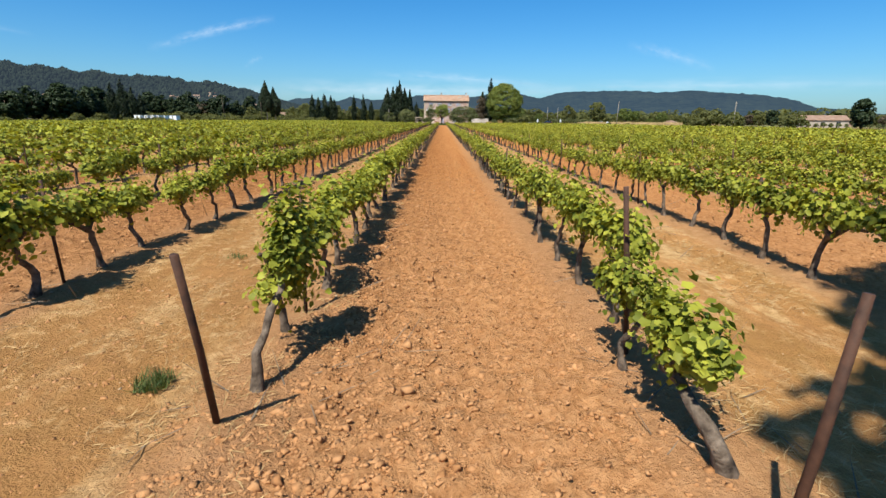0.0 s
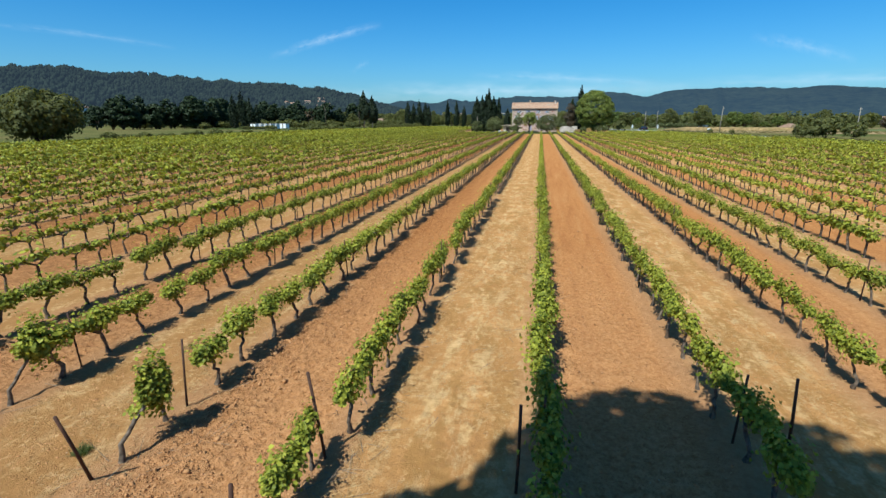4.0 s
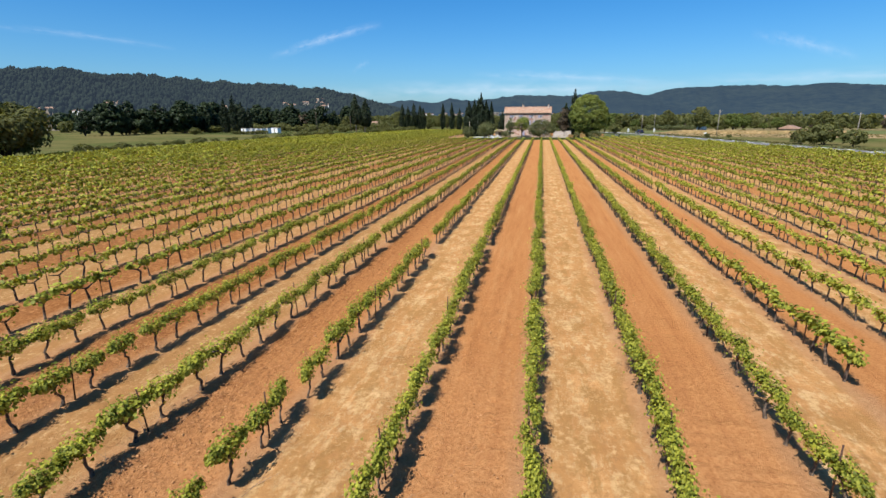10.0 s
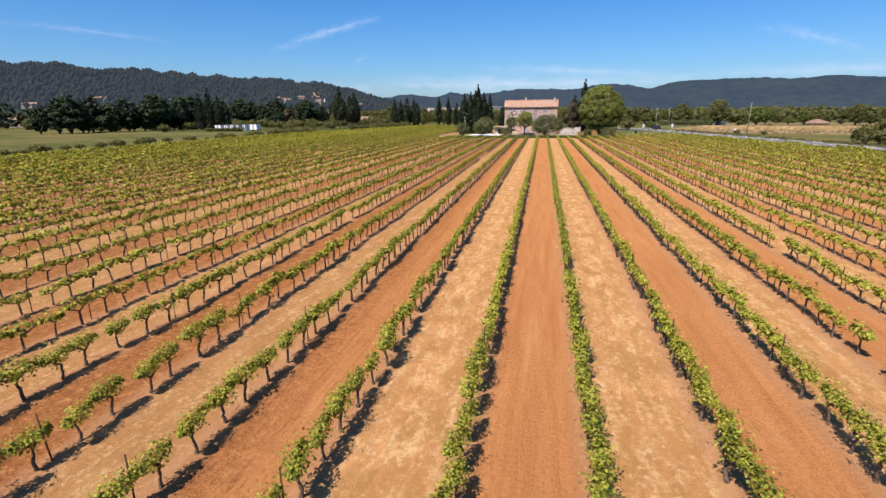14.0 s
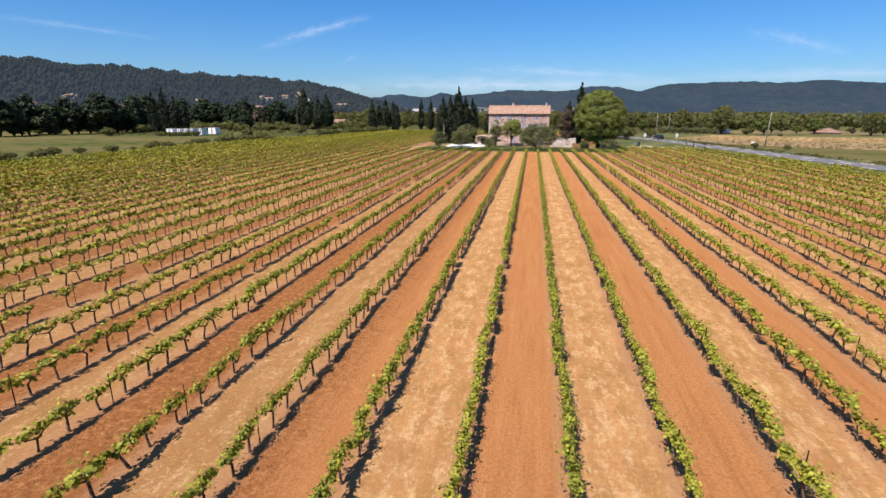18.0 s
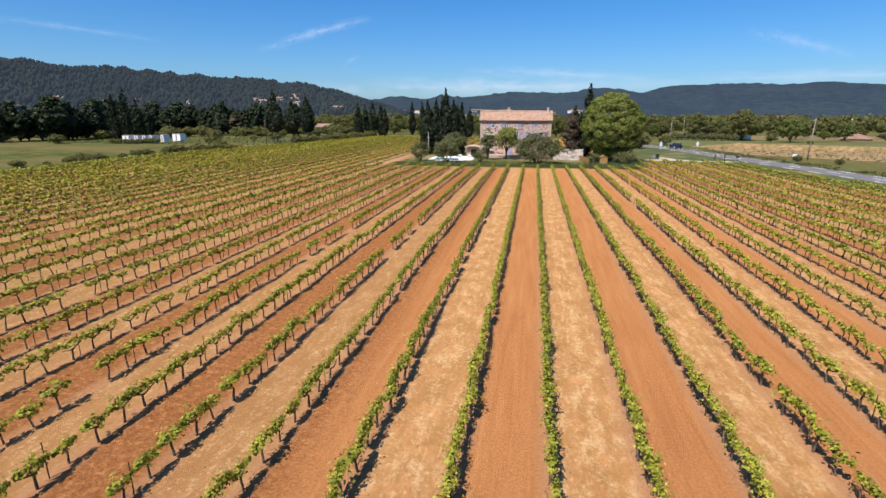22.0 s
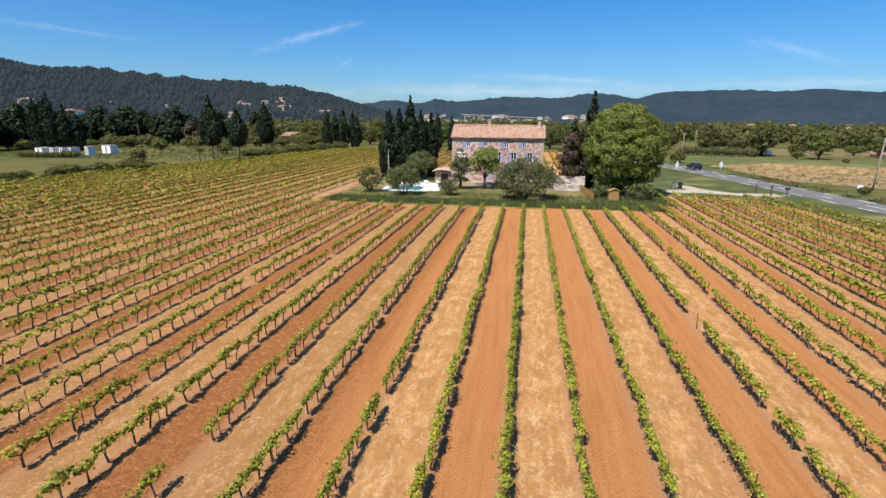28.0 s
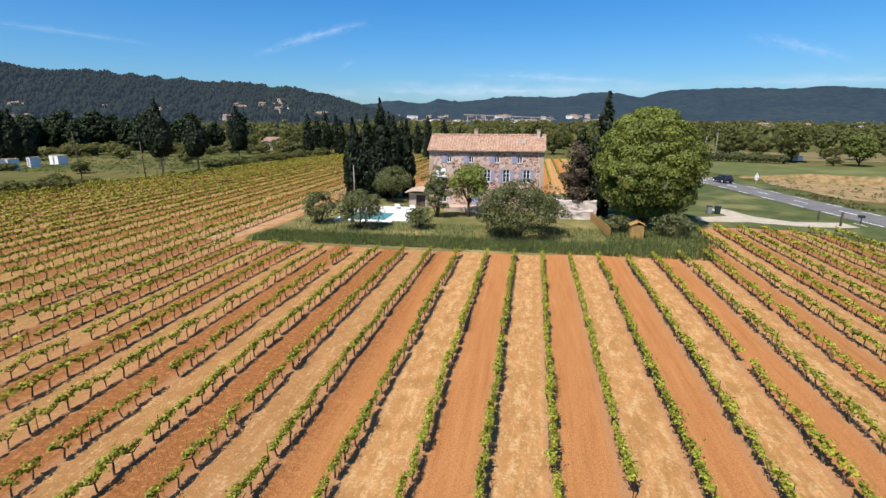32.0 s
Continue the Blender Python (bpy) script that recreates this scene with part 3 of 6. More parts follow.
def ground_height(x, y):
    lane = lane_of(x)
    tilled = (np.mod(lane, 2.0) < 1.0).astype(float)
    to_row = np.abs(np.mod(lane + 0.5, 1.0) - 0.5)
    near = np.clip((70 - np.hypot(x - 3, y)) / 45, 0, 1)
    soft = 1 - np.clip((0.16 - to_row) / 0.06, 0, 1)
    crumb = np.abs(wave_noise(x * 11, y * 11, 3))
    clods = 0.016 * wave_noise(x * 2.7, y * 2.7, 1) + 0.012 * wave_noise(x * 7, y * 7, 2) + 0.046 * crumb**0.6 - 0.024 + 0.016 * wave_noise(x * 25, y * 25, 6)
    calm = 0.018 * wave_noise(x * 2.1, y * 2.1, 4) + 0.012 * wave_noise(x * 9, y * 9, 5)
    berm = 0.05 * np.exp(-((to_row / 0.10) ** 2))
    spot = np.sin(np.floor(x * 30) * 12.9898 + np.floor(y * 30) * 78.233) * 43758.5453
    clods = clods + 0.024 * ((spot - np.floor(spot)) ** 3) - 0.007
    return near * (tilled * soft * clods + (1 - tilled * soft) * calm + berm * 0.6)


def spaced(*spans):
    out = []
    for a, b, step in spans:
        out += list(np.arange(a, b - 1e-6, step))
    return np.array(out + [spans[-1][1]])


gx = spaced((-4200, -400, 380), (-400, -80, 40), (-80, -12, 4), (-12, -5, 0.25), (-5, -3, 0.09), (-3, 3.6, 0.035), (3.6, 9, 0.09), (9, 20, 0.25), (20, 80, 5), (80, 400, 40), (400, 4200, 380))
gy = spaced((-900, -60, 120), (-60, 0, 6), (0, 1.6, 0.2), (1.6, 6, 0.035), (6, 13, 0.075), (13, 24, 0.2), (24, 50, 0.6), (50, 300, 10), (300, 4500, 300))
X, Y = np.meshgrid(gx, gy)
Z = ground_height(X, Y)
nx, ny = len(gx), len(gy)
idx = np.arange(nx * ny).reshape(ny, nx)
quads = np.stack([idx[:-1, :-1], idx[:-1, 1:], idx[1:, 1:], idx[1:, :-1]], -1).reshape(-1, 4)
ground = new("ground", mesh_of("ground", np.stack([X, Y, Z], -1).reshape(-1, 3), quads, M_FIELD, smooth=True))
tagged(ground, "orange vineyard soil in tilled and dry-grass lanes with meadow round it", "ground", kind="structure")


def patch(name, corners, z, material, label, category, cell=1.5, rough=0.25, kind="structure"):
    """A sheet over a polygon, its rim slightly uneven and its surface gently rolling."""
    rng = np.random.default_rng(len(name) * 7 + int(abs(corners[0][0])))
    pts = []
    for (ax, ay), (bx, by) in zip(corners, corners[1:] + corners[:1]):
        n = max(1, int(math.hypot(bx - ax, by - ay) / cell))
        for k in range(n):
            pts.append((ax + (bx - ax) * k / n + rng.uniform(-rough, rough), ay + (by - ay) * k / n + rng.uniform(-rough, rough)))
    bm = bmesh.new()
    rim = [bm.verts.new((x, y, z)) for x, y in pts]
    bm.faces.new(rim)
    bmesh.ops.triangulate(bm, faces=bm.faces[:])
    low = [bm.verts.new((v.co.x, v.co.y, -0.05)) for v in rim]
    for k in range(len(rim)):
        j = (k + 1) % len(rim)
        bm.faces.new((rim[k], low[k], low[j], rim[j]))
    bmesh.ops.recalc_face_normals(bm, faces=bm.faces[:])
    me = bpy.data.meshes.new(name)
    bm.to_mesh(me)
    bm.free()
    me.materials.append(material)
    return tagged(new(name, me), label, category, kind=kind)


patch("garden_lawn", [(-21.5, 155.5), (-16, 154.6), (-8, 154.4), (0, 154.2), (8, 154.6), (15, 156), (20, 157.6), (24.5, 161.5), (26.2, 169), (27, 186), (20, 194), (-4, 195), (-21, 194), (-20.5, 168)], 0.03, M_LAWN, "uneven green garden lawn with dry patches", "lawn")
patch("headland_path", [(-26.5, 155), (-22.2, 154.5), (-21.2, 165), (-22.5, 180), (-24, 200), (-27, 200), (-26, 172)], 0.02, M_DIRT, "bare trodden orange dirt path beside the garden", "path")


# ---- road and right-hand fields ----
def road_x(y):
    return 49.0 - (y - 178) * 0.165 - max(0.0, y - 208) ** 2 * 0.006


def ribbon(name, y0, y1, a, b, z, material, label, category, step=3.0, parent=None, lift=-0.05):
    bm = bmesh.new()
    prev = None
    y = y0
    while y <= y1 + 1e-6:
        slope = (road_x(y + 0.5) - road_x(y - 0.5))
        k = math.hypot(1, slope)
        row = [bm.verts.new((road_x(y) + d / k, y - d * slope / k, zz)) for d, zz in ((a, lift), (a, z), ((a + b) / 2, z + 0.02), (b, z), (b, lift))]
        if prev:
            for i in range(4):
                bm.faces.new((prev[i], prev[i + 1], row[i + 1], row[i]))
        prev = row
        y += step
    if parent is not None:
        return part(name, bm, material, parent, label)
    me = bpy.data.meshes.new(name)
    bm.to_mesh(me)
    bm.free()
    me.materials.append(material)
    return tagged(new(name, me), label, category, kind="structure")


ribbon("verge_near", -40, 240, -7.4, -2.8, 0.06, M_VERGE, "green grassy road verge", "verge")
ribbon("verge_far", -40, 240, 2.8, 8.0, 0.06, M_VERGE, "green grassy road verge", "verge")
road = ribbon("road", -60, 262, -2.95, 2.95, 0.09, M_ROAD, "grey asphalt country road", "road")
for side in (-2.65, 2.65):
    y = 96.0
    while y < 250:
        ribbon("edge_dash", y, y + 3.0, side - 0.08, side + 0.08, 0.10, M_LINE, "", "", 1.5, road, 0.095)
        y += 6.5
y = 100.0
while y < 250:
    ribbon("centre_dash", y, y + 3.0, -0.07, 0.07, 0.118, M_LINE, "", "", 1.5, road, 0.1)
    y += 9.0
patch("gravel_track", [(27.5, 173.4), (33, 173.8), (39, 172.0), (45.0, 172.6), (45.6, 175.6), (38.5, 175.0), (35.0, 177.8), (33.6, 183.0), (31.4, 183.0), (31.9, 177.6), (27.5, 175.8)], 0.075, M_GRAVEL, "pale gravel farm track", "track", 1.5, 0.15)
patch("roadside_grass", [(26.8, 170.2), (36, 170.2), (41.5, 166), (45.5, 168), (43, 190), (37.5, 212), (30, 214), (27.5, 190)], 0.055, M_VERGE, "green grass between track and road", "grass", 2.0, 0.3)
patch("crop_field", [(57, 222), (75, 224), (120, 216), (160, 206), (220, 235), (150, 262), (88, 258), (60, 270), (52, 262), (46, 240)], 0.05, M_CROP, "flat green crop field", "field", 6.0, 0.5)
patch("fallow_strip", [(60, 284), (90, 278), (150, 272), (230, 250), (260, 300), (150, 330), (70, 320)], 0.04, M_FALLOW, "brown fallow field", "field", 8.0, 0.5)
patch("dry_plot", [(55.5, 196), (66, 186), (80, 176), (120, 168), (160, 180), (160, 200), (112, 210), (72, 218), (54, 223), (52, 214)], 0.045, M_BANKSOIL, "bare ochre slope with dry grass", "field", 4.0, 0.5)


def ochre_bank():
    """A low cut bank of ochre earth along the far side of the road."""
    rng = np.random.default_rng(5)
    n, m = 60, 7
    vs = []
    for i in range(n):
        f = i / (n - 1)
        x, y = 50.5 + 62 * f, 227.5 - 15.5 * f - 6 * math.sin(f * 3)
        for j in range(m):
            g = j / (m - 1)
            h = 1.35 * math.sin(min(1, g * 1.3) * math.pi / 2) * min(1, f * 6)
            vs.append((x + g * 1.2, y - 2.4 + g * 3.4, h + rng.normal(0, 0.07) * (0 < j) - 0.05 * (j == 0)))
        vs.append((x + 1.6, y + 3.0, -0.05))
    m += 1
    qs = [(i * m + j, (i + 1) * m + j, (i + 1) * m + j + 1, i * m + j + 1) for i in range(n - 1) for j in range(m - 1)]
    tagged(new("earth_bank", mesh_of("earth_bank", vs, np.array(qs), M_OCHRE)), "ochre earth bank with dry edge beside the road", "bank", kind="structure")


ochre_bank()


# ---- hills ----
def hill(name, knots, near, far, material, label, seed, rough, trees, tree_h):
    """A wooded range: knots give bearing and rise in degrees, seen from the field; the ridge lies at the distance far."""
    rng = np.random.default_rng(seed)
    kb, ke = np.array([k[0] for k in knots]), np.array([k[1] for k in knots])
    b = np.linspace(kb[0], kb[-1], 260)
    top = np.interp(b, kb, ke)
    top = np.convolve(np.pad(top, 3, "edge"), np.ones(7) / 7, "valid")
    rows_r = np.linspace(0, 1, 16)
    R, B = np.meshgrid(rows_r, b)
    T = top[:, None]
    dist = near + (far - near) * R
    shape = np.where(R < 0.8, np.sin(R / 0.8 * math.pi / 2) ** 1.15, 1 - (R - 0.8) * 1.2)
    ridge_h = (near + (far - near) * 0.8) * np.tan(np.radians(T)) + 6 - (tree_h * 0.75 if trees else 0) - rough * 0.5
    spur = 1 - 0.14 * np.abs(wave_noise(B * 0.55, R * 3, seed)) * (R < 0.75) * (R > 0.05)
    Zh = ridge_h * shape * spur + rough * wave_noise(B * 3.1, R * 9, seed + 3) * (R > 0.05)
    Zh[:, 0] = -4
    Xh, Yh = np.sin(np.radians(B)) * dist, np.cos(np.radians(B)) * dist
    k = np.arange(Xh.size).reshape(Xh.shape)
    q = np.stack([k[:-1, :-1], k[1:, :-1], k[1:, 1:], k[:-1, 1:]], -1).reshape(-1, 4)
    ob = new(name, mesh_of(name, np.stack([Xh, Yh, Zh], -1).reshape(-1, 3), q, material, smooth=True))
    tagged(ob, label, "hill", kind="structure")
    if trees:
        i = rng.uniform(0, len(b) - 1.01, trees)
        j = np.where(rng.random(trees) < 0.35, rng.normal(11.6, 0.7, trees), rng.uniform(1, 12.5, trees)).clip(0.5, 13)
        i0, j0 = i.astype(int), j.astype(int)
        fi, fj = i - i0, j - j0
        P = np.stack([Xh, Yh, Zh], -1)
        base = (P[i0, j0] * ((1 - fi) * (1 - fj))[:, None] + P[i0 + 1, j0] * (fi * (1 - fj))[:, None] + P[i0, j0 + 1] * ((1 - fi) * fj)[:, None] + P[i0 + 1, j0 + 1] * (fi * fj)[:, None])
        h = tree_h * rng.uniform(0.6, 1.3, trees)
        w = h * rng.uniform(0.20, 0.38, trees)
        vs = []
        for a in range(6):
            ang = a * math.pi / 3 + rng.uniform(-0.4, 0.4, trees)
            vs.append(base + np.stack([np.cos(ang) * w * rng.uniform(0.7, 1.2, trees), np.sin(ang) * w * rng.uniform(0.7, 1.2, trees), h * rng.uniform(0.5, 0.85, trees)], 1))
        vs.append(base + np.stack([0 * h, 0 * h, h], 1))
        vs.append(base - (0, 0, 2))
        vs = np.stack(vs, 1).reshape(-1, 3)
        o = (np.arange(trees) * 8)[:, None]
        tri = np.concatenate([np.concatenate([o + [a, (a + 1) % 6, 6], o + [(a + 1) % 6, a, 7]]) for a in range(6)])
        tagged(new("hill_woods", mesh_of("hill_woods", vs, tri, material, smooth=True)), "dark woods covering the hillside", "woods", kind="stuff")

    def level(x, y):
        bb, rr = math.degrees(math.atan2(x, y)), (math.hypot(x, y) - near) / (far - near)
        if not (b[0] < bb < b[-1] and 0 <= rr < 0.99):
            return 0.0
        i, j = int((bb - b[0]) / (b[-1] - b[0]) * 259), int(rr * 15)
        return float(max(0.0, Zh[i:i + 2, j:j + 2].min()))
    return level


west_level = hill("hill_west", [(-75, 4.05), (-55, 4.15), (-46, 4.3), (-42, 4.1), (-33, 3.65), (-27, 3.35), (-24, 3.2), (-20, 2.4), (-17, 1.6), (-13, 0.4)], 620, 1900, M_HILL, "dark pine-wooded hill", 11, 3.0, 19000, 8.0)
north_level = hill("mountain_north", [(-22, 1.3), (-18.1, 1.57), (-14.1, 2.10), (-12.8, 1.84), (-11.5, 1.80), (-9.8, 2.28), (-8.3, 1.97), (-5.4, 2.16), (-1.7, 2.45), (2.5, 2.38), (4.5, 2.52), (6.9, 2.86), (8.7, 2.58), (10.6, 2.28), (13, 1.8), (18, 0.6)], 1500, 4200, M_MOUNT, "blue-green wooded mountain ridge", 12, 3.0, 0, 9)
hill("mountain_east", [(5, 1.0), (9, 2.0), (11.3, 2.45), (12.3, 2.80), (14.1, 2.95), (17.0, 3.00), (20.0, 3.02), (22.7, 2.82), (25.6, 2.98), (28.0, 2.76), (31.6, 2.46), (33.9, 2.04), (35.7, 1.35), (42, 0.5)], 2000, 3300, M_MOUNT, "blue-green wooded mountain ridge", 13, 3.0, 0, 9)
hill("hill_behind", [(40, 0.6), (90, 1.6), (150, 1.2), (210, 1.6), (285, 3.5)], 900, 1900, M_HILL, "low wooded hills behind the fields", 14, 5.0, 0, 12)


# ---- thin clouds and horizon haze ----
def cirrus_material():
    m = bpy.data.materials.new("thin_cirrus")
    m.use_nodes = True
    nt = m.node_tree
    uv = nt.nodes.new("ShaderNodeUVMap")
    sep = nt.nodes.new("ShaderNodeSeparateXYZ")
    nt.links.new(uv.outputs[0], sep.inputs[0])

    def hump(sock, power):
        a = sums(nt, "SUBTRACT", 1.0, sums(nt, "ABSOLUTE", sums(nt, "MULTIPLY_ADD", sock, 2.0, -1.0), 0.0))
        return sums(nt, "POWER", a, power)
    sc = nt.nodes.new("ShaderNodeVectorMath")
    sc.operation = "MULTIPLY"
    sc.inputs[1].default_value = (5.0, 1.1, 1.0)
    nt.links.new(uv.outputs[0], sc.inputs[0])
    info = nt.nodes.new("ShaderNodeObjectInfo")
    add = nt.nodes.new("ShaderNodeVectorMath")
    add.operation = "ADD"
    nt.links.new(sc.outputs[0], add.inputs[0])
    nt.links.new(info.outputs["Location"], add.inputs[1])
    wisp = steps(nt, noise_of(nt, add.outputs[0], 1.5, 6, 0.6), [(0.36, (0, 0, 0)), (0.72, (1, 1, 1))])
    fac = sums(nt, "MULTIPLY", sums(nt, "MULTIPLY", hump(sep.outputs[0], 0.8), hump(sep.outputs[1], 1.4)), wisp)
    sep2 = nt.nodes.new("ShaderNodeSeparateColor")
    nt.links.new(info.outputs["Color"], sep2.inputs[0])
    fac = sums(nt, "MULTIPLY", fac, sep2.outputs[0])
    em = node(nt, "ShaderNodeEmission", Strength=0.625)
    em.inputs[0].default_value = (0.86, 0.93, 1.0, 1)
    tr = nt.nodes.new("ShaderNodeBsdfTransparent")
    s = nt.nodes.new("ShaderNodeMixShader")
    nt.links.new(fac, s.inputs[0])
    nt.links.new(tr.outputs[0], s.inputs[1])
    nt.links.new(em.outputs[0], s.inputs[2])
    nt.links.new(s.outputs[0], nt.nodes["Material Output"].inputs[0])
    return m


M_CIRRUS = cirrus_material()


def cirrus(b0, e0, b1, e1, width, dense, label):
    """A streak of high cloud, also used for horizon haze, between two bearings and rises, in degrees."""
    bm = bmesh.new()
    uvl = bm.loops.layers.uv.new("UVMap")
    n, R = 14, 4400
    grid = []
    for i in range(n + 1):
        f = i / n
        for j in range(4):
            g = j / 3 - 0.5
            b, e = radians(b0 + (b1 - b0) * f), radians(e0 + (e1 - e0) * f + g * width + 0.25 * math.sin(f * 3.1))
            grid.append((bm.verts.new((R * math.sin(b) * math.cos(e), R * math.cos(b) * math.cos(e), R * math.sin(e))), (f, j / 3)))
    for i in range(n):
        for j in range(3):
            ids = [i * 4 + j, (i + 1) * 4 + j, (i + 1) * 4 + j + 1, i * 4 + j + 1]
            fc = bm.faces.new([grid[k][0] for k in ids])
            for lp, k in zip(fc.loops, ids):
                lp[uvl].uv = grid[k][1]
    me = bpy.data.meshes.new("cirrus_cloud")
    bm.to_mesh(me)
    bm.free()
    me.materials.append(M_CIRRUS)
    ob = tagged(new("cirrus_cloud", me), label, "cloud", kind="structure")
    ob.color = (dense, 1, 1, 1)
    ob.visible_shadow = False


cirrus(-29, 6.2, -17.0, 9.8, 1.3, 0.62, "thin white slanting streak of high cloud")
cirrus(19.0, 7.5, 27.5, 4.9, 1.5, 0.40, "thin white slanting streak of high cloud")
cirrus(-8, 4.7, 12, 3.6, 1.4, 0.50, "faint white band of high cloud and horizon haze above the ridge")
# The next two low bands whiten the horizon, standing in for haze
cirrus(-26, 2.7, 16, 3.0, 2.8, 0.75, "faint white band of high cloud and horizon haze above the ridge")
cirrus(8, 3.3, 44, 3.2, 1.8, 0.5, "faint white band of high cloud and horizon haze above the ridge")
cirrus(-52, 7.6, -37, 6.7, 0.8, 0.30, "faint white band of high cloud")
cirrus(-20.6, 4.9, -18.6, 6.0, 0.9, 0.25, "small faint wisp of high cloud")


# ---- vines ----
def row_start(x):
    starts = {0: 3.05, 1: 3.28, -1: 3.8, 2: 2.6, 3: 3.6}
    return starts.get(round(float(lane_of(x))), 3.6 + 0.35 * math.sin(x * 1.7))


def row_end(x):
    if -21.5 < x < 24.6:
        return 153.2 + 0.5 * math.sin(x * 2.3) + max(0.0, (x - 10) * 0.25)
    if x >= 24.6:
        return min(168.5, 87 + (57 - x) * 5)
    return min(271.0, 173 + (x + 75) * 5.6)


def vine_leaves(rng, count, size, lobed, reach=0.43):
    """Foliage of one vine about its head: leaves in a sprawling low hedge along y."""
    c = np.stack([rng.normal(0, 0.100, count), rng.uniform(-reach, reach, count), rng.normal(0.665, 0.088, count)], 1)
    bulge = 1.32 - 0.95 * np.abs(c[:, 1]) / reach
    c[:, 0] *= bulge
    c[:, 2] = 0.67 + (c[:, 2] - 0.67) * bulge
    tall = rng.random(count) < 0.10
    c[tall, 2] += rng.uniform(0.05, 0.20, tall.sum())
    d = (c - (0, 0, 0.60)) * (1.6, 0.5, 1.3)
    d /= np.linalg.norm(d, axis=1, keepdims=True) + 1e-9
    d[:, 2] += 0.45
    if not lobed:
        v, q = leaf_quads(c, d, size, rng, 0.85)
        n = max(8, count // 7)
        y = rng.uniform(-reach * 0.9, reach * 0.9, n)
        w = 1.2 - 0.7 * np.abs(y) / reach
        core = np.stack([rng.normal(0, 0.042, n) * w, y, 0.64 + rng.normal(0, 0.05, n) * w], 1)
        v2, q2 = leaf_quads(core, rng.normal(0, 1, (n, 3)), max(size, 0.095), rng, 0.8)
        return np.concatenate([v, v2]), np.concatenate([q, q2 + len(v)])
    n = count
    nrm = d + rng.normal(0, 0.5, (n, 3))
    nrm /= np.linalg.norm(nrm, axis=1, keepdims=True)
    u = np.cross(nrm, rng.normal(0, 1, (n, 3)))
    u /= np.linalg.norm(u, axis=1, keepdims=True)
    w = np.cross(nrm, u)
    s = (size * rng.uniform(0.55, 1.25, n))[:, None]
    outline = [(-0.6, 0.0, 0.10), (-0.80, 0.60, -0.12), (0.15, 0.90, -0.22), (1.0, 0.0, 0.24), (0.15, -0.90, -0.22), (-0.80, -0.60, -0.12)]
    v = np.stack([c + u * s * a + w * s * b - nrm * s * k for a, b, k in outline], 1)
    at = 6 * np.arange(n)[:, None]  # each leaf is folded along its midrib
    return v.reshape(-1, 3), np.concatenate([at + (0, 1, 2, 3), at + (0, 3, 4, 5)])


def vine_wood(rng, lean=(0.0, 0.0)):
    """Trunk and the two arms of one vine, as limbs."""
    k = rng.normal(0, 0.035, (3, 2))
    head = np.array([lean[0] + k[2, 0], lean[1] + k[2, 1], 0.48 + rng.uniform(-0.05, 0.06)])
    trunk = ([(0, 0, -0.06), (k[0, 0], k[0, 1], 0.18), (head[0] * 0.6 + k[1, 0], head[1] * 0.6 + k[1, 1], 0.40), tuple(head)], [0.042, 0.030, 0.026, 0.033])
    arms = []
    for s in (-1, 1):
        tip = head + (rng.normal(0, 0.03), s * rng.uniform(0.26, 0.40), rng.uniform(0.08, 0.2))
        arms.append(([tuple(head - (0, 0, 0.03)), tuple((head + tip) / 2 + (0, 0, rng.uniform(-0.02, 0.05))), tuple(tip)], [0.030, 0.022, 0.012]))
    return trunk, arms


NEAR_ROWS, NEAR_END = range(-2, 6), 36.0


def make_vine(seed, label, lean=(0.0, 0.0), count=950, size=0.032, drop=0.0, stout=1.0, squat=0.0):
    rng = np.random.default_rng(seed)
    ob = thing("grape_vine", (0, 0, -50), label, "grapevine", "vines in rows")
    trunk, arms = vine_wood(rng, lean)
    if drop or squat:
        trunk = ([(p[0], p[1], p[2] * 1.2) for p in trunk[0]], trunk[1])
        hx, hy, hz = trunk[0][-1]
        arms = [([(hx + (p[0] - hx) * 0.5, hy + (p[1] - hy) * 0.4, hz + (p[2] - a[0][0][2]) * 0.9) for p in a[0]], a[1]) for a in arms]
    trunk = ([(p[0], p[1], p[2] * (1 - squat)) for p in trunk[0]], [r * stout for r in trunk[1]])
    old = np.array(trunk[0], float)
    knots = np.linspace(0, 3, 10)
    path = np.stack([np.interp(knots, range(4), old[:, a]) for a in range(3)], 1)
    path[1:-1] += rng.normal(0, 0.010, (8, 3))
    girth = np.interp(knots, range(4), trunk[1]) * rng.uniform(0.86, 1.16, 10)
    girth[:2] *= 1.22
    trunk = ([tuple(p) for p in path], list(girth))
    arms = [([(p[0], p[1], p[2] - 0.6 * squat) for p in a[0]], a[1]) for a in arms]
    part("trunk", tubes("trunk", [trunk], M_BARK, 8, rng, 0.16), M_BARK, ob)
    for a in arms:
        part("cordon_arm", tubes("cordon_arm", [a], M_BARK, 6, rng, 0.15), M_BARK, ob)
    v, f = vine_leaves(rng, count, size, True)
    mid = v.reshape(-1, 6, 3).mean(1, keepdims=True)
    leaf = v.reshape(-1, 6, 3) - mid
    v = mid.reshape(-1, 3)
    if drop:
        v = v * (0.70, 0.50, 1.0)
        v[:, 2] = 0.70 + (v[:, 2] - 0.67) * 1.6
    if squat:
        v = (v - (0, 0, 0.67)) * (0.80, 0.80, 0.85) + (0, 0, 0.53)
    v = (v[:, None] + leaf).reshape(-1, 3)
    part("foliage", mesh_of("foliage", v + (lean[0], lean[1], 0), f, M_VINE), M_VINE, ob)
    return ob


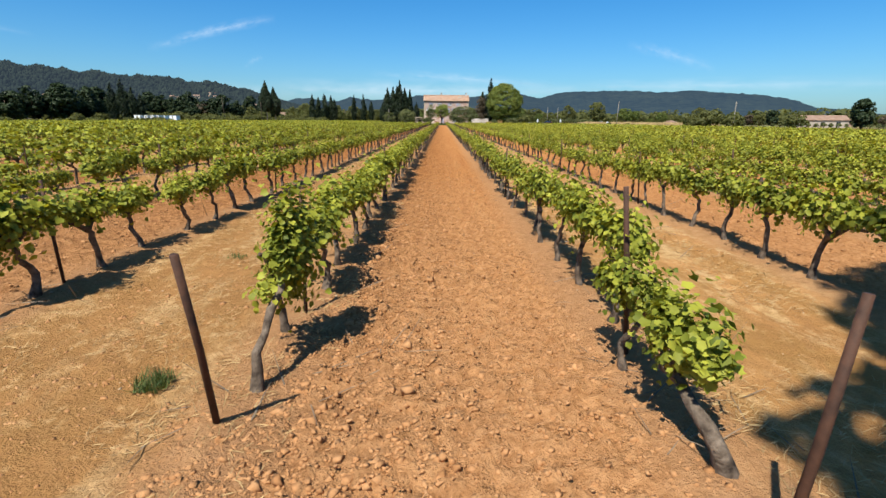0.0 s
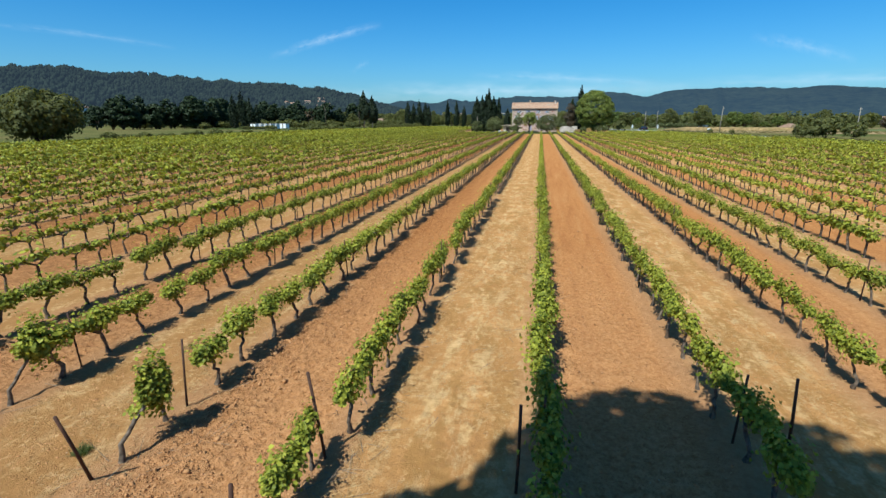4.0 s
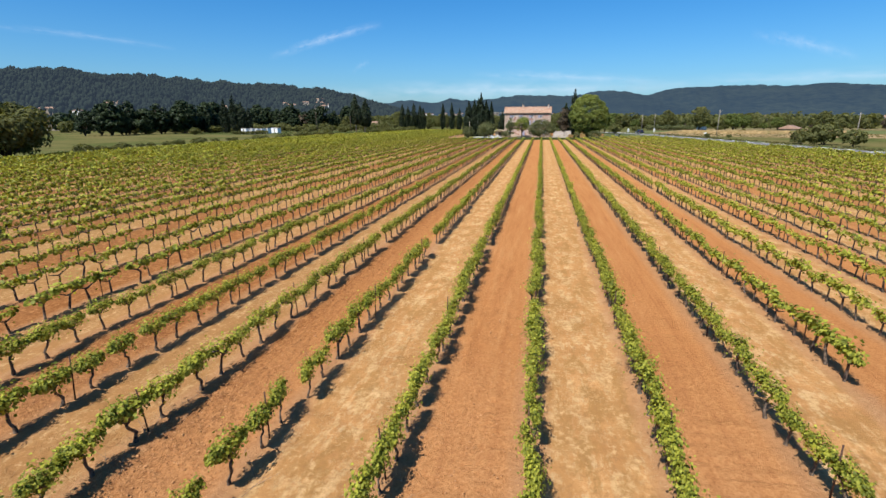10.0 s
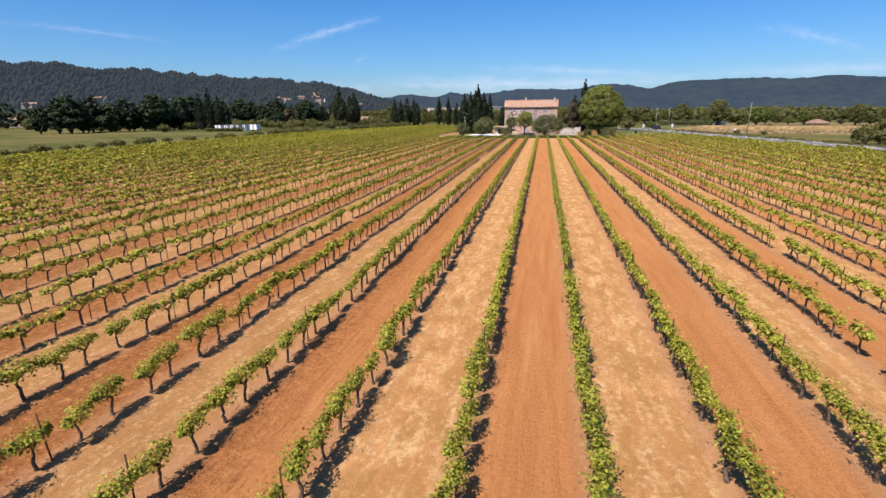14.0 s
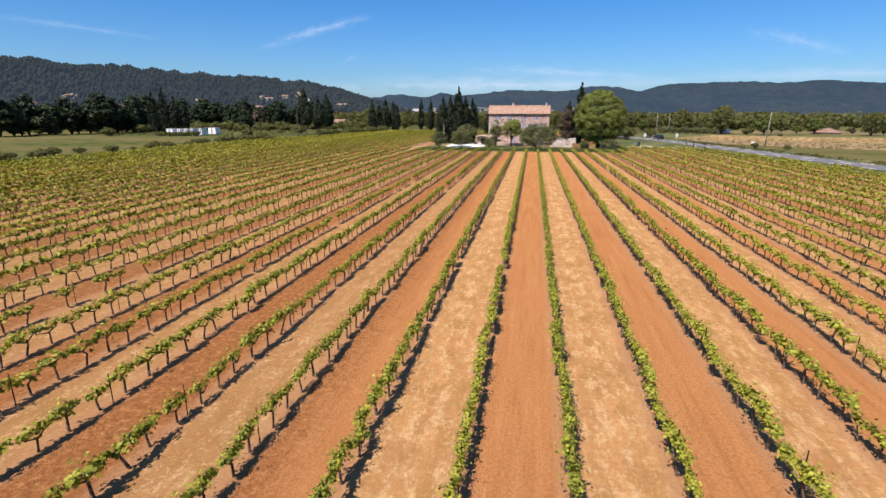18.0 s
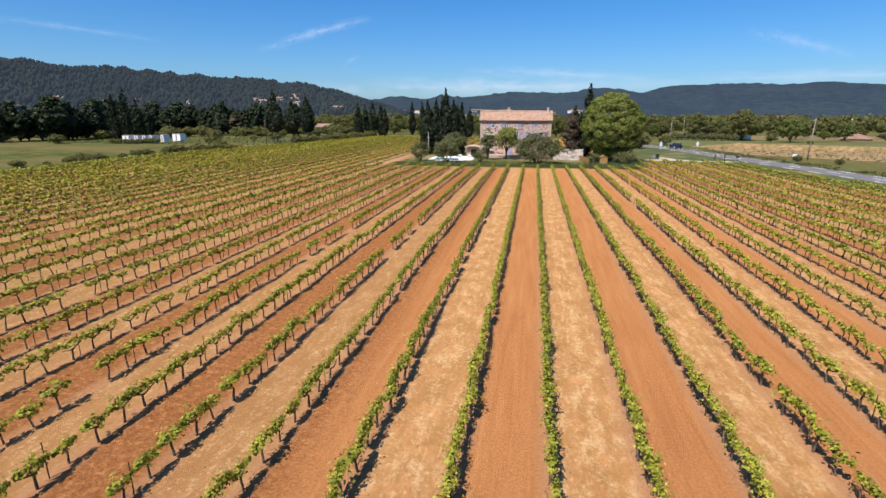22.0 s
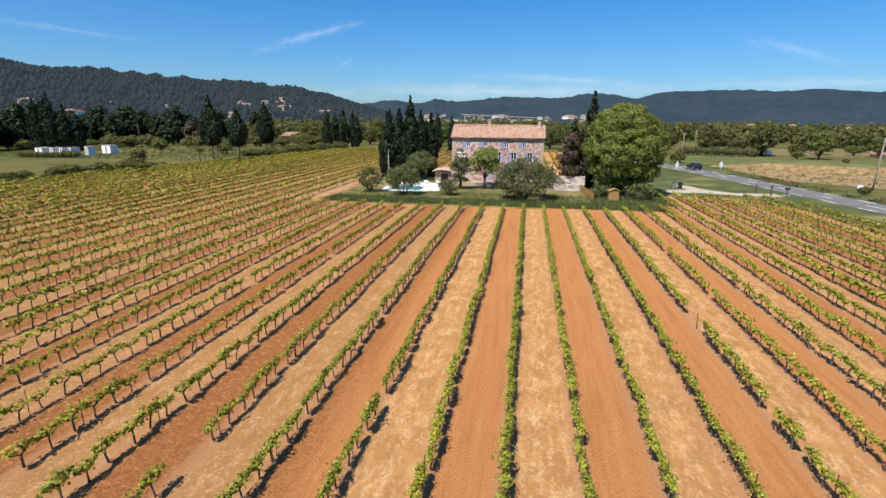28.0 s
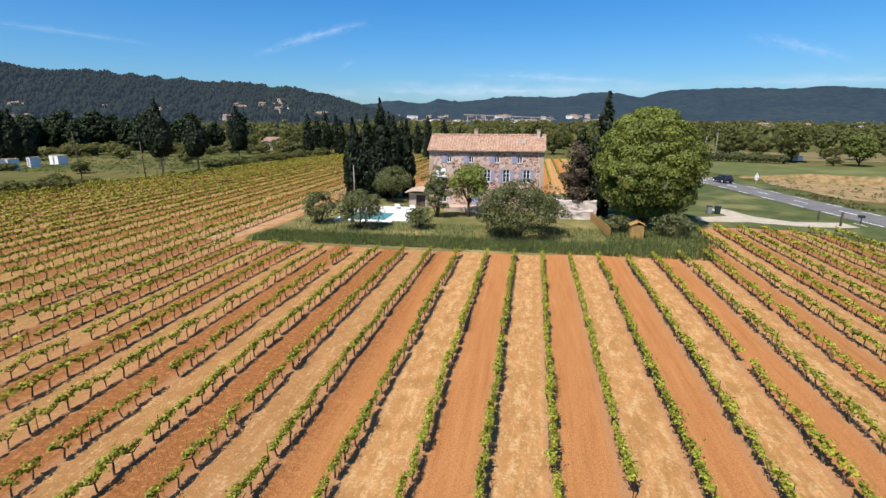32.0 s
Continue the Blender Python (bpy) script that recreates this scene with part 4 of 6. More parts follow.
rng_v = np.random.default_rng(21)
kinds = [make_vine(100 + k, "bushy green grapevine on a gnarled trunk", (rng_v.normal(0, 0.03), rng_v.normal(0, 0.05))) for k in range(9)]
light_kinds = [make_vine(170 + k, "bushy green grapevine on a gnarled trunk", (rng_v.normal(0, 0.03), rng_v.normal(0, 0.05)), 720, 0.0285) for k in range(12)]
kinds += [make_vine(130 + k, "sparse green grapevine on a thin trunk", (0.02, 0.06), 560, 0.032) for k in range(3)]
head_vine = make_vine(150, "large end vine leaning on a thick gnarled trunk", (0.04, 0.54), 1900, 0.027, 1.0, 0.85)
old_vine = make_vine(151, "low first vine on a thick leaning pale trunk", (-0.09, 0.36), 1300, 0.029, 0.0, 1.25, 0.30)
copy_thing(old_vine, pose(1.22, 2.42, 0.0))
twin_vine = make_vine(152, "thin second trunk leaning into the end vine's foliage", (0.05, -0.30), 260, 0.027, 0.0, 0.9, 0.1)
copy_thing(twin_vine, pose(-1.27, 3.95, 0.0))
stake_mesh = tubes("stake", [([(0, 0, -0.1), (0.004, 0, 0.5), (0, 0, 1.04)], [0.016, 0.016, 0.015])], M_RUST, 6)


GAPS = {0: [(24.7, 26.0)], -1: [(95.6, 96.9), (100.2, 101.4), (103.3, 104.9)], 1: [(24.6, 26.3), (69.9, 71.2), (93.6, 94.8), (96.2, 97.2)], 2: [(25.6, 26.8)], 4: [(119.2, 120.2)], 5: [(70.3, 71.5)], 6: [(12.5, 14.3), (36.0, 37.5)], 7: [(118.9, 120.2)], -3: [(93.6, 94.4), (96.2, 97.1), (101.4, 102.4), (127.9, 129.2)]}


def gap_here(k, y):
    if any(a < y < b for a, b in GAPS.get(k, ())):
        return True
    return abs(k - 2) > 8 and wave_noise(np.array(k * 3.7), np.array(y * 0.21), 9) > 0.97


used = set()
stakes_far = []
row_numbers = [k for k in range(-29, 26)]
for k in row_numbers:
    x = row_x(k)
    y, n = row_start(x), 0
    end = row_end(x)
    places = []
    while y < end:
        if n % 7 == 1 and not (k == 1 and n == 1):
            stakes_far.append((x + rng_v.normal(0, 0.03), y + 0.35, k in NEAR_ROWS and y < NEAR_END))
        if (k in NEAR_ROWS and y < 12) or (not gap_here(k, y) and rng_v.random() > 0.012):
            places.append((x + rng_v.normal(0, 0.04), y + rng_v.normal(0, 0.06)))
        y += 0.90
        n += 1
    if -21.5 < x < 24.6:
        y = 206.0
        while y < 268:
            places.append((x + rng_v.normal(0, 0.04), y))
            y += 0.95
    near = [p for p in places if k in NEAR_ROWS and p[1] < NEAR_END]
    for i, (px, py) in enumerate(near):
        src = head_vine if i == 0 and k in (0, -1) else (kinds if py < 13 else light_kinds)[rng_v.integers(0, 12)]
        if i == 1 and k == 0:
            continue
        if i == 0 and k == 1:
            px, py = 1.10, 3.42
        s = rng_v.uniform(0.9, 1.12)
        turn = rng_v.choice((0.0, 180.0)) + rng_v.normal(0, 7)
        if i == 0 and src is head_vine:
            turn = rng_v.normal(0, 6)
        if i == 0 and k == 1:
            s = 0.86
        m = pose(px, py, 0.02, 0, 0, turn) @ Matrix.Diagonal((s * rng_v.uniform(0.9, 1.1) * (0.78 if k > 0 and py < 13 else 1.0), s, s, 1))
        ob = copy_thing(src, pose(px, py, 0.02, 0, 0, turn))
        ob.matrix_basis = m
        used.add(src)
    far = [p for p in places if not (k in NEAR_ROWS and p[1] < NEAR_END)]
    if not far:
        continue
    P = np.array(far)
    dist = abs(x - 5)
    count, size = (240, 0.039) if dist < 6.6 else (150, 0.052) if dist < 12 else (84, 0.066) if dist < 22 else ((40, 0.104) if dist < 45 else (25, 0.140))
    vs, leaf_f, quad_f, tri_f, at = [], [], [], [], 0
    forms = []
    for j in range(10):
        r2 = np.random.default_rng(1000 + 40 * (k + 40) + j)
        lv, lf = vine_leaves(r2, int(count * r2.uniform(0.7, 1.2)), size, False, 0.45 if dist < 22 else 0.56)
        tr, arms = vine_wood(r2, (r2.normal(0, 0.05), r2.normal(0, 0.07)))
        wv, wq, o = [], [], 0
        for limb in [([tr[0][0], tr[0][2], tr[0][3]], [0.042, 0.030, 0.032])] + [([a[0][0], a[0][2]], [0.027, 0.014]) for a in arms]:
            v, q, _ = tube(limb[0], limb[1], 4)
            wv.append(v), wq.append(q + o)
            o += len(v)
        forms.append((lv, lf, np.concatenate(wv), np.concatenate(wq)))
    for px, py in far:
        lv, lf, wv, wq = forms[rng_v.integers(0, 10)]
        s = rng_v.uniform(0.85, 1.15)
        flip = rng_v.choice((-1.0, 1.0))
        sc = np.array((s * flip * rng_v.uniform(0.85, 1.15), s * rng_v.choice((-1.0, 1.0)), s))
        vs += [lv * sc + (px, py, 0.0), wv * sc + (px, py, 0.0)]
        leaf_f.append(lf + at)
        quad_f.append(wq + at + len(lv))
        at += len(lv) + len(wv)
    leaf_f, quad_f = np.concatenate(leaf_f), np.concatenate(quad_f)
    which = np.r_[np.zeros(len(leaf_f)), np.ones(len(quad_f))]
    me = mesh_of("vine_row", np.concatenate(vs), np.concatenate([leaf_f, quad_f]), [M_VINE, M_BARK], which)
    tagged(new("vine_row", me), "long row of green grapevines on dark trunks", "vine row", "vine rows", "stuff")

for src in kinds + light_kinds + [head_vine, old_vine, twin_vine]:
    for o in (*src.children_recursive, src):
        bpy.data.objects.remove(o)

# stakes: the near ones one by one, the rest along the rows
far_v, far_f, at = [], [], 0
sv, sq, st = tube([(0, 0, -0.1), (0, 0, 0.98)], [0.016, 0.015], 4)
for x, y, is_near in stakes_far:
    if is_near:
        ob = new("vineyard_stake", stake_mesh)
        ob.matrix_world = pose(x, y, 0, rng_v.normal(0, 2.5), rng_v.normal(0, 2.5), rng_v.uniform(0, 360))
        tagged(ob, "thin rusty brown steel stake in the vine row", "stake", "vineyard stakes")
    else:
        far_v.append(sv * (1, 1, rng_v.uniform(0.9, 1.1)) + (x, y, 0))
        far_f.append(sq + at)
        at += len(sv)
tagged(new("row_stakes", mesh_of("row_stakes", np.concatenate(far_v), np.concatenate(far_f), M_RUST)), "thin rusty stakes along the vine rows", "stake", kind="stuff")

for x, y, rx, ry, h in ((-1.30, 2.78, 16, 3, 1.07), (1.18, 3.62, 2, -6, 1.2), (1.07, 1.86, 0, 6, 1.10), (3.48, 3.49, 2, 1, 1.13), (3.80, 3.08, 3, 1, 0.9), (6.7, 4.7, 2, -3, 1.1), (-3.85, 3.3, 4, -8, 1.0)):
    ob = new("end_stake", tubes("end_stake", [([(0, 0, -0.12), (0.006, 0, h * 0.5), (-0.004, 0, h)], [0.020, 0.019, 0.018])], M_RUST, 8, np.random.default_rng(3), 0.12))
    ob.matrix_world = pose(x, y, 0, rx, ry, 0)
    tagged(ob, "leaning rusty iron stake at the row's end", "stake", "end stakes")


# ---- litter on the soil ----
def clods(name, boxes, count, size, material, label, seed):
    rng = np.random.default_rng(seed)
    ico = np.array([(a, b, c) for a in (-0.6, 0.6) for b in (-0.6, 0.6) for c in (-0.6, 0.6)])
    fac = np.array([(0, 1, 3), (0, 3, 2), (4, 6, 7), (4, 7, 5), (0, 4, 5), (0, 5, 1), (2, 3, 7), (2, 7, 6), (0, 2, 6), (0, 6, 4), (1, 5, 7), (1, 7, 3)])
    w = np.array([b[4] for b in boxes], float)
    which = rng.choice(len(boxes), count, p=w / w.sum())
    lo = np.array([(b[0], b[2]) for b in boxes])[which]
    hi = np.array([(b[1], b[3]) for b in boxes])[which]
    f = rng.random((count, 2))
    f[:, 1] = 1 - np.sqrt(1 - f[:, 1])
    xy = lo + f * (hi - lo)
    s = size * np.exp(rng.normal(0, 0.45, count))
    z = ground_height(xy[:, 0], xy[:, 1]) - s * 0.1
    body = ico[None] * rng.uniform(0.35, 1.35, (count, 8, 3)) * (s[:, None, None] * rng.uniform(0.6, 1.6, (count, 1, 3)))
    a, b = rng.uniform(0, 6.28, (2, count, 1))
    bx = body[..., 0] * np.cos(a) - body[..., 1] * np.sin(a)
    by = body[..., 0] * np.sin(a) + body[..., 1] * np.cos(a)
    tx = bx * np.cos(b * 0.12) - body[..., 2] * np.sin(b * 0.12)
    tz = bx * np.sin(b * 0.12) + body[..., 2] * np.cos(b * 0.12)
    v = np.stack([tx, by, tz * 0.8], 2) + np.concatenate([xy, z[:, None]], 1)[:, None]
    t = fac[None] + (np.arange(count) * 8)[:, None, None]
    tagged(new(name, mesh_of(name, v.reshape(-1, 3), t.reshape(-1, 3), material)), label, "soil" if material is M_CLOD else "stones", kind="stuff")


clods("soil_clods", [(-1.0, 1.0, 1.4, 26, 5), (4.0, 6.0, 2, 26, 2.5), (-6.0, -4.0, 2, 26, 2), (-1.3, 1.3, 1.2, 7, 2), (-4.2, -1.3, 0.9, 9, 0.9)], 28000, 0.0095, M_CLOD, "crumbly orange clods of tilled soil", 31)
clods("turned_clods", [(-1.15, -0.1, 1.6, 13, 2), (-1.5, -0.3, 1.2, 3.4, 0.8), (-6.0, -4.0, 3, 16, 1)], 5600, 0.0125, M_CLOD, "coarse freshly turned orange clods", 33)
clods("field_stones", [(-4, 8, 1.4, 24, 1)], 260, 0.010, M_STONE, "small pale stones on the soil", 32)


def blades(name, boxes, count, length, width, material, label, seed, flat, category, base=0.0):
    """Thin blades, lying when flat is near 1 and upright near 0."""
    rng = np.random.default_rng(seed)
    w = np.array([b[4] for b in boxes], float)
    which = rng.choice(len(boxes), count, p=w / w.sum())
    lo, hi = np.array([(b[0], b[2]) for b in boxes])[which], np.array([(b[1], b[3]) for b in boxes])[which]
    xy = lo + rng.random((count, 2)) * (hi - lo)
    if base == 0.0:
        keep = wave_noise(xy[:, 0] * 1.3, xy[:, 1] * 0.8, seed) + 0.6 * wave_noise(xy[:, 0] * 4.1, xy[:, 1] * 3.3, seed + 1) > 0.05
        xy = xy[keep]
    n = len(xy)
    a = rng.uniform(0, 2 * math.pi, n)
    tilt = np.clip(rng.normal(flat, 0.18, n), 0, 0.97) * math.pi / 2
    L = length * rng.uniform(0.5, 1.4, n)
    d = np.stack([np.cos(a) * np.sin(tilt), np.sin(a) * np.sin(tilt), np.cos(tilt)], 1)
    side = np.stack([-np.sin(a), np.cos(a), 0 * a], 1) * width
    z = ground_height(xy[:, 0], xy[:, 1]) + base + 0.004
    p = np.concatenate([xy, z[:, None]], 1)
    v = np.stack([p - side, p + side, p + d * L[:, None] * 0.55 + side * 0.7 + (0, 0, 0.004), p + d * L[:, None]], 1)
    tagged(new(name, mesh_of(name, v.reshape(-1, 3), np.arange(4 * n).reshape(-1, 4), material)), label, category, kind="stuff")


blades("dry_straw", [(1.6, 3.4, 1.5, 26, 3), (-3.4, -1.5, 1.5, 26, 3), (6.6, 8.4, 3, 26, 2), (-1.7, -0.9, 1.5, 12, 0.6), (1.4, 1.7, 1.5, 12, 0.4)], 46000, 0.075, 0.0022, M_STRAW, "scattered dry straw and dead grass", 41, 0.88, "straw")
blades("pruned_twigs", [(-1.6, -0.9, 2.4, 16, 1), (0.9, 1.7, 1.6, 16, 1), (3.4, 4.1, 2, 16, 0.7), (-4.1, -3.4, 2, 16, 0.7), (1.5, 3.4, 2, 9, 0.4)], 420, 0.5, 0.005, M_TWIG, "dry pruned vine twigs on the soil", 42, 0.95, "twigs")
blades("vine_prunings", [(-1.2, -0.35, 2.9, 3.8, 1), (0.95, 1.75, 2.5, 3.9, 1.2), (1.8, 3.2, 2.6, 5.5, 0.5)], 60, 0.36, 0.0035, M_TWIG, "dry brown vine prunings on the soil", 47, 0.95, "twigs")
blades("weed_tuft", [(-1.98, -1.78, 3.1, 3.3, 1)], 260, 0.09, 0.004, M_GRASS, "small green weed tuft on bare soil", 43, 0.4, "weed", 0.005)
blades("weed_tufts", [(0.1, 0.35, 1.5, 1.7, 1), (-2.6, -2.4, 6.0, 6.2, 0.5)], 160, 0.06, 0.004, M_GRASS, "small green weed tufts on bare soil", 44, 0.4, "weed", 0.005)


# ---- big tree behind the start, whose shade falls on the first rows ----
tree("shade_tree", (1.95, -4.95, 0), 15.5, 3.7, 0.34, M_CHESTNUT, M_TRUNK, 61, "tall broadleaf tree shading the first vine rows", fork=0.42, leaves=26000, size=0.24, lump=0.30, count=110, inner=0.45)

# ---- garden trees and shrubs ----
for x, y, h, r, seed in ((-15.1, 184.0, 15.0, 1.5, 1), (-17.4, 184.6, 12.8, 1.7, 2), (-19.3, 183.6, 12.4, 1.4, 3), (-13.4, 185.0, 12.4, 1.5, 4), (-11.6, 186.0, 11.8, 1.15, 5), (-16.2, 186.5, 13.2, 1.6, 6), (-20.3, 185.2, 10.0, 1.2, 7)):
    cypress("cypress_tree", (x, y, 0), h, r, 200 + seed, "tall dark green cypress in a dense group", leaves=6500, size=0.23, group="cypress group by the pool")
stem = thing("ivy_stem", (-18.9, 182.0, 0), "bare pale trunk standing by the cypresses", "trunk")
part("stem", tubes("stem", [([(0, 0, -0.1), (0.1, 0, 2.6), (0.05, 0, 5.2)], [0.16, 0.13, 0.06])], M_PALEBARK, 7), M_PALEBARK, stem)
tree("broadleaf_tree", (20.3, 169.5, 0), 13.0, 5.7, 0.5, M_CHESTNUT, M_TRUNK, 71, "large round dense green broadleaf tree", fork=0.04, leaves=60000, size=0.135, lump=0.17, count=230, low=-0.95, inner=0.90)
cypress("cypress_tree", (16.2, 175.5, 0), 15.3, 1.7, 221, "dark cypress behind the large round tree", leaves=3200, group="dark conifers")
cypress("conifer_tree", (13.6, 178.0, 0), 11.0, 1.7, 222, "dark conifer beside the house", leaves=2600, leaf=M_PINE, group="dark conifers")
tree("bronze_tree", (12.9, 174.8, 0), 9.6, 2.3, 0.16, M_BROWNLEAF, M_TRUNK, 72, "bronze-leaved small tree beside the house", fork=0.12, leaves=3600, size=0.15, count=60, lump=0.26, low=-0.95, inner=0.4)
tree("plane_tree", (-0.2, 171.5, 0), 6.6, 2.8, 0.20, M_CHESTNUT, M_TRUNK, 73, "young green tree before the house front", fork=0.28, leaves=4600, size=0.14, lump=0.28, count=60)
tree("fir_tree", (-3.9, 170.3, 0), 6.3, 1.7, 0.14, M_BUSH, M_TRUNK, 74, "slim blue-green tree before the house front", fork=0.02, leaves=3200, size=0.13, count=60)
tree("olive_shrub", (6.3, 161.8, 0), 5.5, 5.0, 0.16, M_BUSH, M_TRUNK, 75, "wide loose grey-green shrub on the lawn", "shrub", fork=0.02, leaves=13000, size=0.12, lump=0.20, count=120, low=-0.95)
tree("olive_tree", (-11.2, 162.4, 0), 4.4, 2.7, 0.14, M_BUSH, M_TRUNK, 76, "grey-green spreading shrub by the pool", "shrub", fork=0.02, leaves=5000, size=0.11, lump=0.25, count=70, low=-0.95)
tree("green_shrub", (-16.8, 164.4, 0), 3.8, 2.0, 0.1, M_BUSH, M_TRUNK, 77, "dark green shrub at the lawn's corner", "shrub", fork=0.02, leaves=3000, size=0.11, count=50, lump=0.26, low=-0.95)
tree("fruit_tree", (-12.6, 181.0, 0), 5.0, 3.0, 0.15, M_BUSH, M_TRUNK, 78, "small grey-green fruit tree by the cypresses", fork=0.2, leaves=4200, size=0.12, lump=0.26, count=60, low=-0.9)
tree("round_shrub", (-4.8, 163.8, 0), 2.3, 1.7, 0.08, M_BUSH, M_TRUNK, 79, "low round dark shrub on the lawn", "shrub", fork=0.02, leaves=2200, size=0.10, count=36, lump=0.28, low=-0.95)
tree("low_shrub", (22.0, 164.0, 0), 2.4, 2.2, 0.08, M_BUSH, M_TRUNK, 80, "low grey-green shrub under the large tree", "shrub", fork=0.02, leaves=2400, size=0.11, count=36, low=-0.9)
tree("low_shrub", (16.8, 165.6, 0), 1.9, 1.5, 0.07, M_BUSH, M_TRUNK, 81, "low dark shrub beside the shed", "shrub", fork=0.02, leaves=1500, size=0.11, count=28, low=-0.9)
blades("tall_verge_grass", [(-20.5, 24.0, 155.0, 159.5, 3), (-20, 25, 159, 166, 0.6), (15, 25.5, 159.5, 168, 0.5)], 34000, 0.42, 0.022, M_GRASS, "tall uneven grass along the garden's edge", 45, 0.25, "grass", 0.03)


M_WEED = leafy("dry_weed_leaf", (0.068, 0.068, 0.022), (0.216, 0.180, 0.068), 0.3, 0.6, 0.2)


def weed_tufts(name, x_at, y0, y1, count, height, label, seed, leaf=M_WEED):
    """Low uneven tufts of weeds, in drifts, between the lines x_at gives for each y."""
    rng = np.random.default_rng(seed)
    y = rng.uniform(y0, y1, count)
    lo, hi = x_at(y)
    x = lo + rng.random(count) * (hi - lo)
    keep = wave_noise(x / 5, y / 2.2, seed) + 0.5 * wave_noise(x / 1.6, y / 1.1, seed + 1) > -0.15
    x, y = x[keep], y[keep]
    n, per = len(x), 7
    h = height * rng.uniform(0.5, 1.4, n)
    d = rng.normal(0, 1, (n, per, 3)) * (1, 1, 0.5) + (0, 0, 0.6)
    d /= np.linalg.norm(d, axis=2, keepdims=True)
    c = np.stack([x, y, 0.05 + h * 0.3], 1)[:, None] + d * h[:, None, None] * (0.9, 0.9, 0.6)
    v, q = leaf_quads(c.reshape(-1, 3), d.reshape(-1, 3), height * 0.5, rng, 0.6)
    tagged(new(name, mesh_of(name, v, q, leaf)), label, "weeds", kind="stuff")


weed_tufts("dry_weeds", lambda y: (51 + np.maximum(0, 203 - y) * 0.75, 120 + 0 * y), 176, 221, 1700, 0.22, "olive weeds and dry grass on the ochre plot", 51)
weed_tufts("meadow_grass", lambda y: (-150 + 0 * y, -84 + np.maximum(0, y - 170) * 0.19), 206, 258, 2600, 0.3, "rough uneven green grass and weeds in the meadow", 55, M_GRASS)
weed_tufts("verge_weeds", lambda y: (52.5 - (y - 178) * 0.165, 56.5 - (y - 178) * 0.165), 60, 205, 2200, 0.3, "tall weeds along the road's far verge", 53)

M_PATIO = surface("whitewashed_rubble", (0.36, 0.30, 0.25), (0.60, 0.53, 0.47), 1.6, 0.9, 0.15, 0.03, 8.0)
M_CREAM = surface("cream_render", (0.352, 0.288, 0.224), (0.448, 0.384, 0.312), 0.5, 0.9, 0.1, 0.0)


# ---- house ----
def wall_with_holes(x0, x1, z0, z1, y0, y1, holes):
    """A slab along x with rectangular holes (xa, xb, za, zb) cut right through."""
    bm = bmesh.new()
    xs = sorted({x0, x1, *[h[0] for h in holes], *[h[1] for h in holes]})
    zs = sorted({z0, z1, *[h[2] for h in holes], *[h[3] for h in holes]})

    def solid(i, j):
        if not (0 <= i < len(xs) - 1 and 0 <= j < len(zs) - 1):
            return False
        cx, cz = (xs[i] + xs[i + 1]) / 2, (zs[j] + zs[j + 1]) / 2
        return not any(h[0] < cx < h[1] and h[2] < cz < h[3] for h in holes)
    seen = {}

    def vert(x, y, z):
        key = (round(x, 4), round(y, 4), round(z, 4))
        if key not in seen:
            seen[key] = bm.verts.new((x, y, z))
        return seen[key]
    for i in range(len(xs) - 1):
        for j in range(len(zs) - 1):
            if not solid(i, j):
                continue
            a, b, c, d = xs[i], xs[i + 1], zs[j], zs[j + 1]
            bm.faces.new([vert(a, y0, c), vert(b, y0, c), vert(b, y0, d), vert(a, y0, d)])
            bm.faces.new([vert(b, y1, c), vert(a, y1, c), vert(a, y1, d), vert(b, y1, d)])
            if not solid(i - 1, j):
                bm.faces.new([vert(a, y1, c), vert(a, y0, c), vert(a, y0, d), vert(a, y1, d)])
            if not solid(i + 1, j):
                bm.faces.new([vert(b, y0, c), vert(b, y1, c), vert(b, y1, d), vert(b, y0, d)])
            if not solid(i, j - 1):
                bm.faces.new([vert(a, y0, c), vert(a, y1, c), vert(b, y1, c), vert(b, y0, c)])
            if not solid(i, j + 1):
                bm.faces.new([vert(a, y0, d), vert(b, y0, d), vert(b, y1, d), vert(a, y1, d)])
    return bm


def tiled_slope(name, x0, x1, ya, za, yb, zb, parent, courses=16, pitch=0.36):
    """A slope of curved clay tiles: waves across, a step at each course."""
    nxt = int((x1 - x0) / pitch) * 6 + 1
    xs = np.linspace(x0, x1, nxt)
    rng = np.random.default_rng(int(abs(x0 * 10)) + 3)
    wave = 0.075 * np.cos((xs - x0) / pitch * 2 * math.pi)
    rows = []
    for c in range(courses):
        for f, up in ((c / courses, 0.035), ((c + 0.97) / courses, 0.0)):
            jig = rng.normal(0, 0.006, nxt)
            sag = -0.06 * math.sin(f * math.pi) * np.sin((xs - x0) / (x1 - x0) * math.pi)
            rows.append(np.stack([xs, np.full(nxt, ya + (yb - ya) * f), za + (zb - za) * f + wave + up + jig + sag], 1))
    v = np.concatenate(rows)
    k = np.arange(len(v)).reshape(len(rows), nxt)
    q = np.stack([k[:-1, :-1], k[:-1, 1:], k[1:, 1:], k[1:, :-1]], -1).reshape(-1, 4)
    return part(name, mesh_of(name, v, q, M_ROOF), M_ROOF, parent)


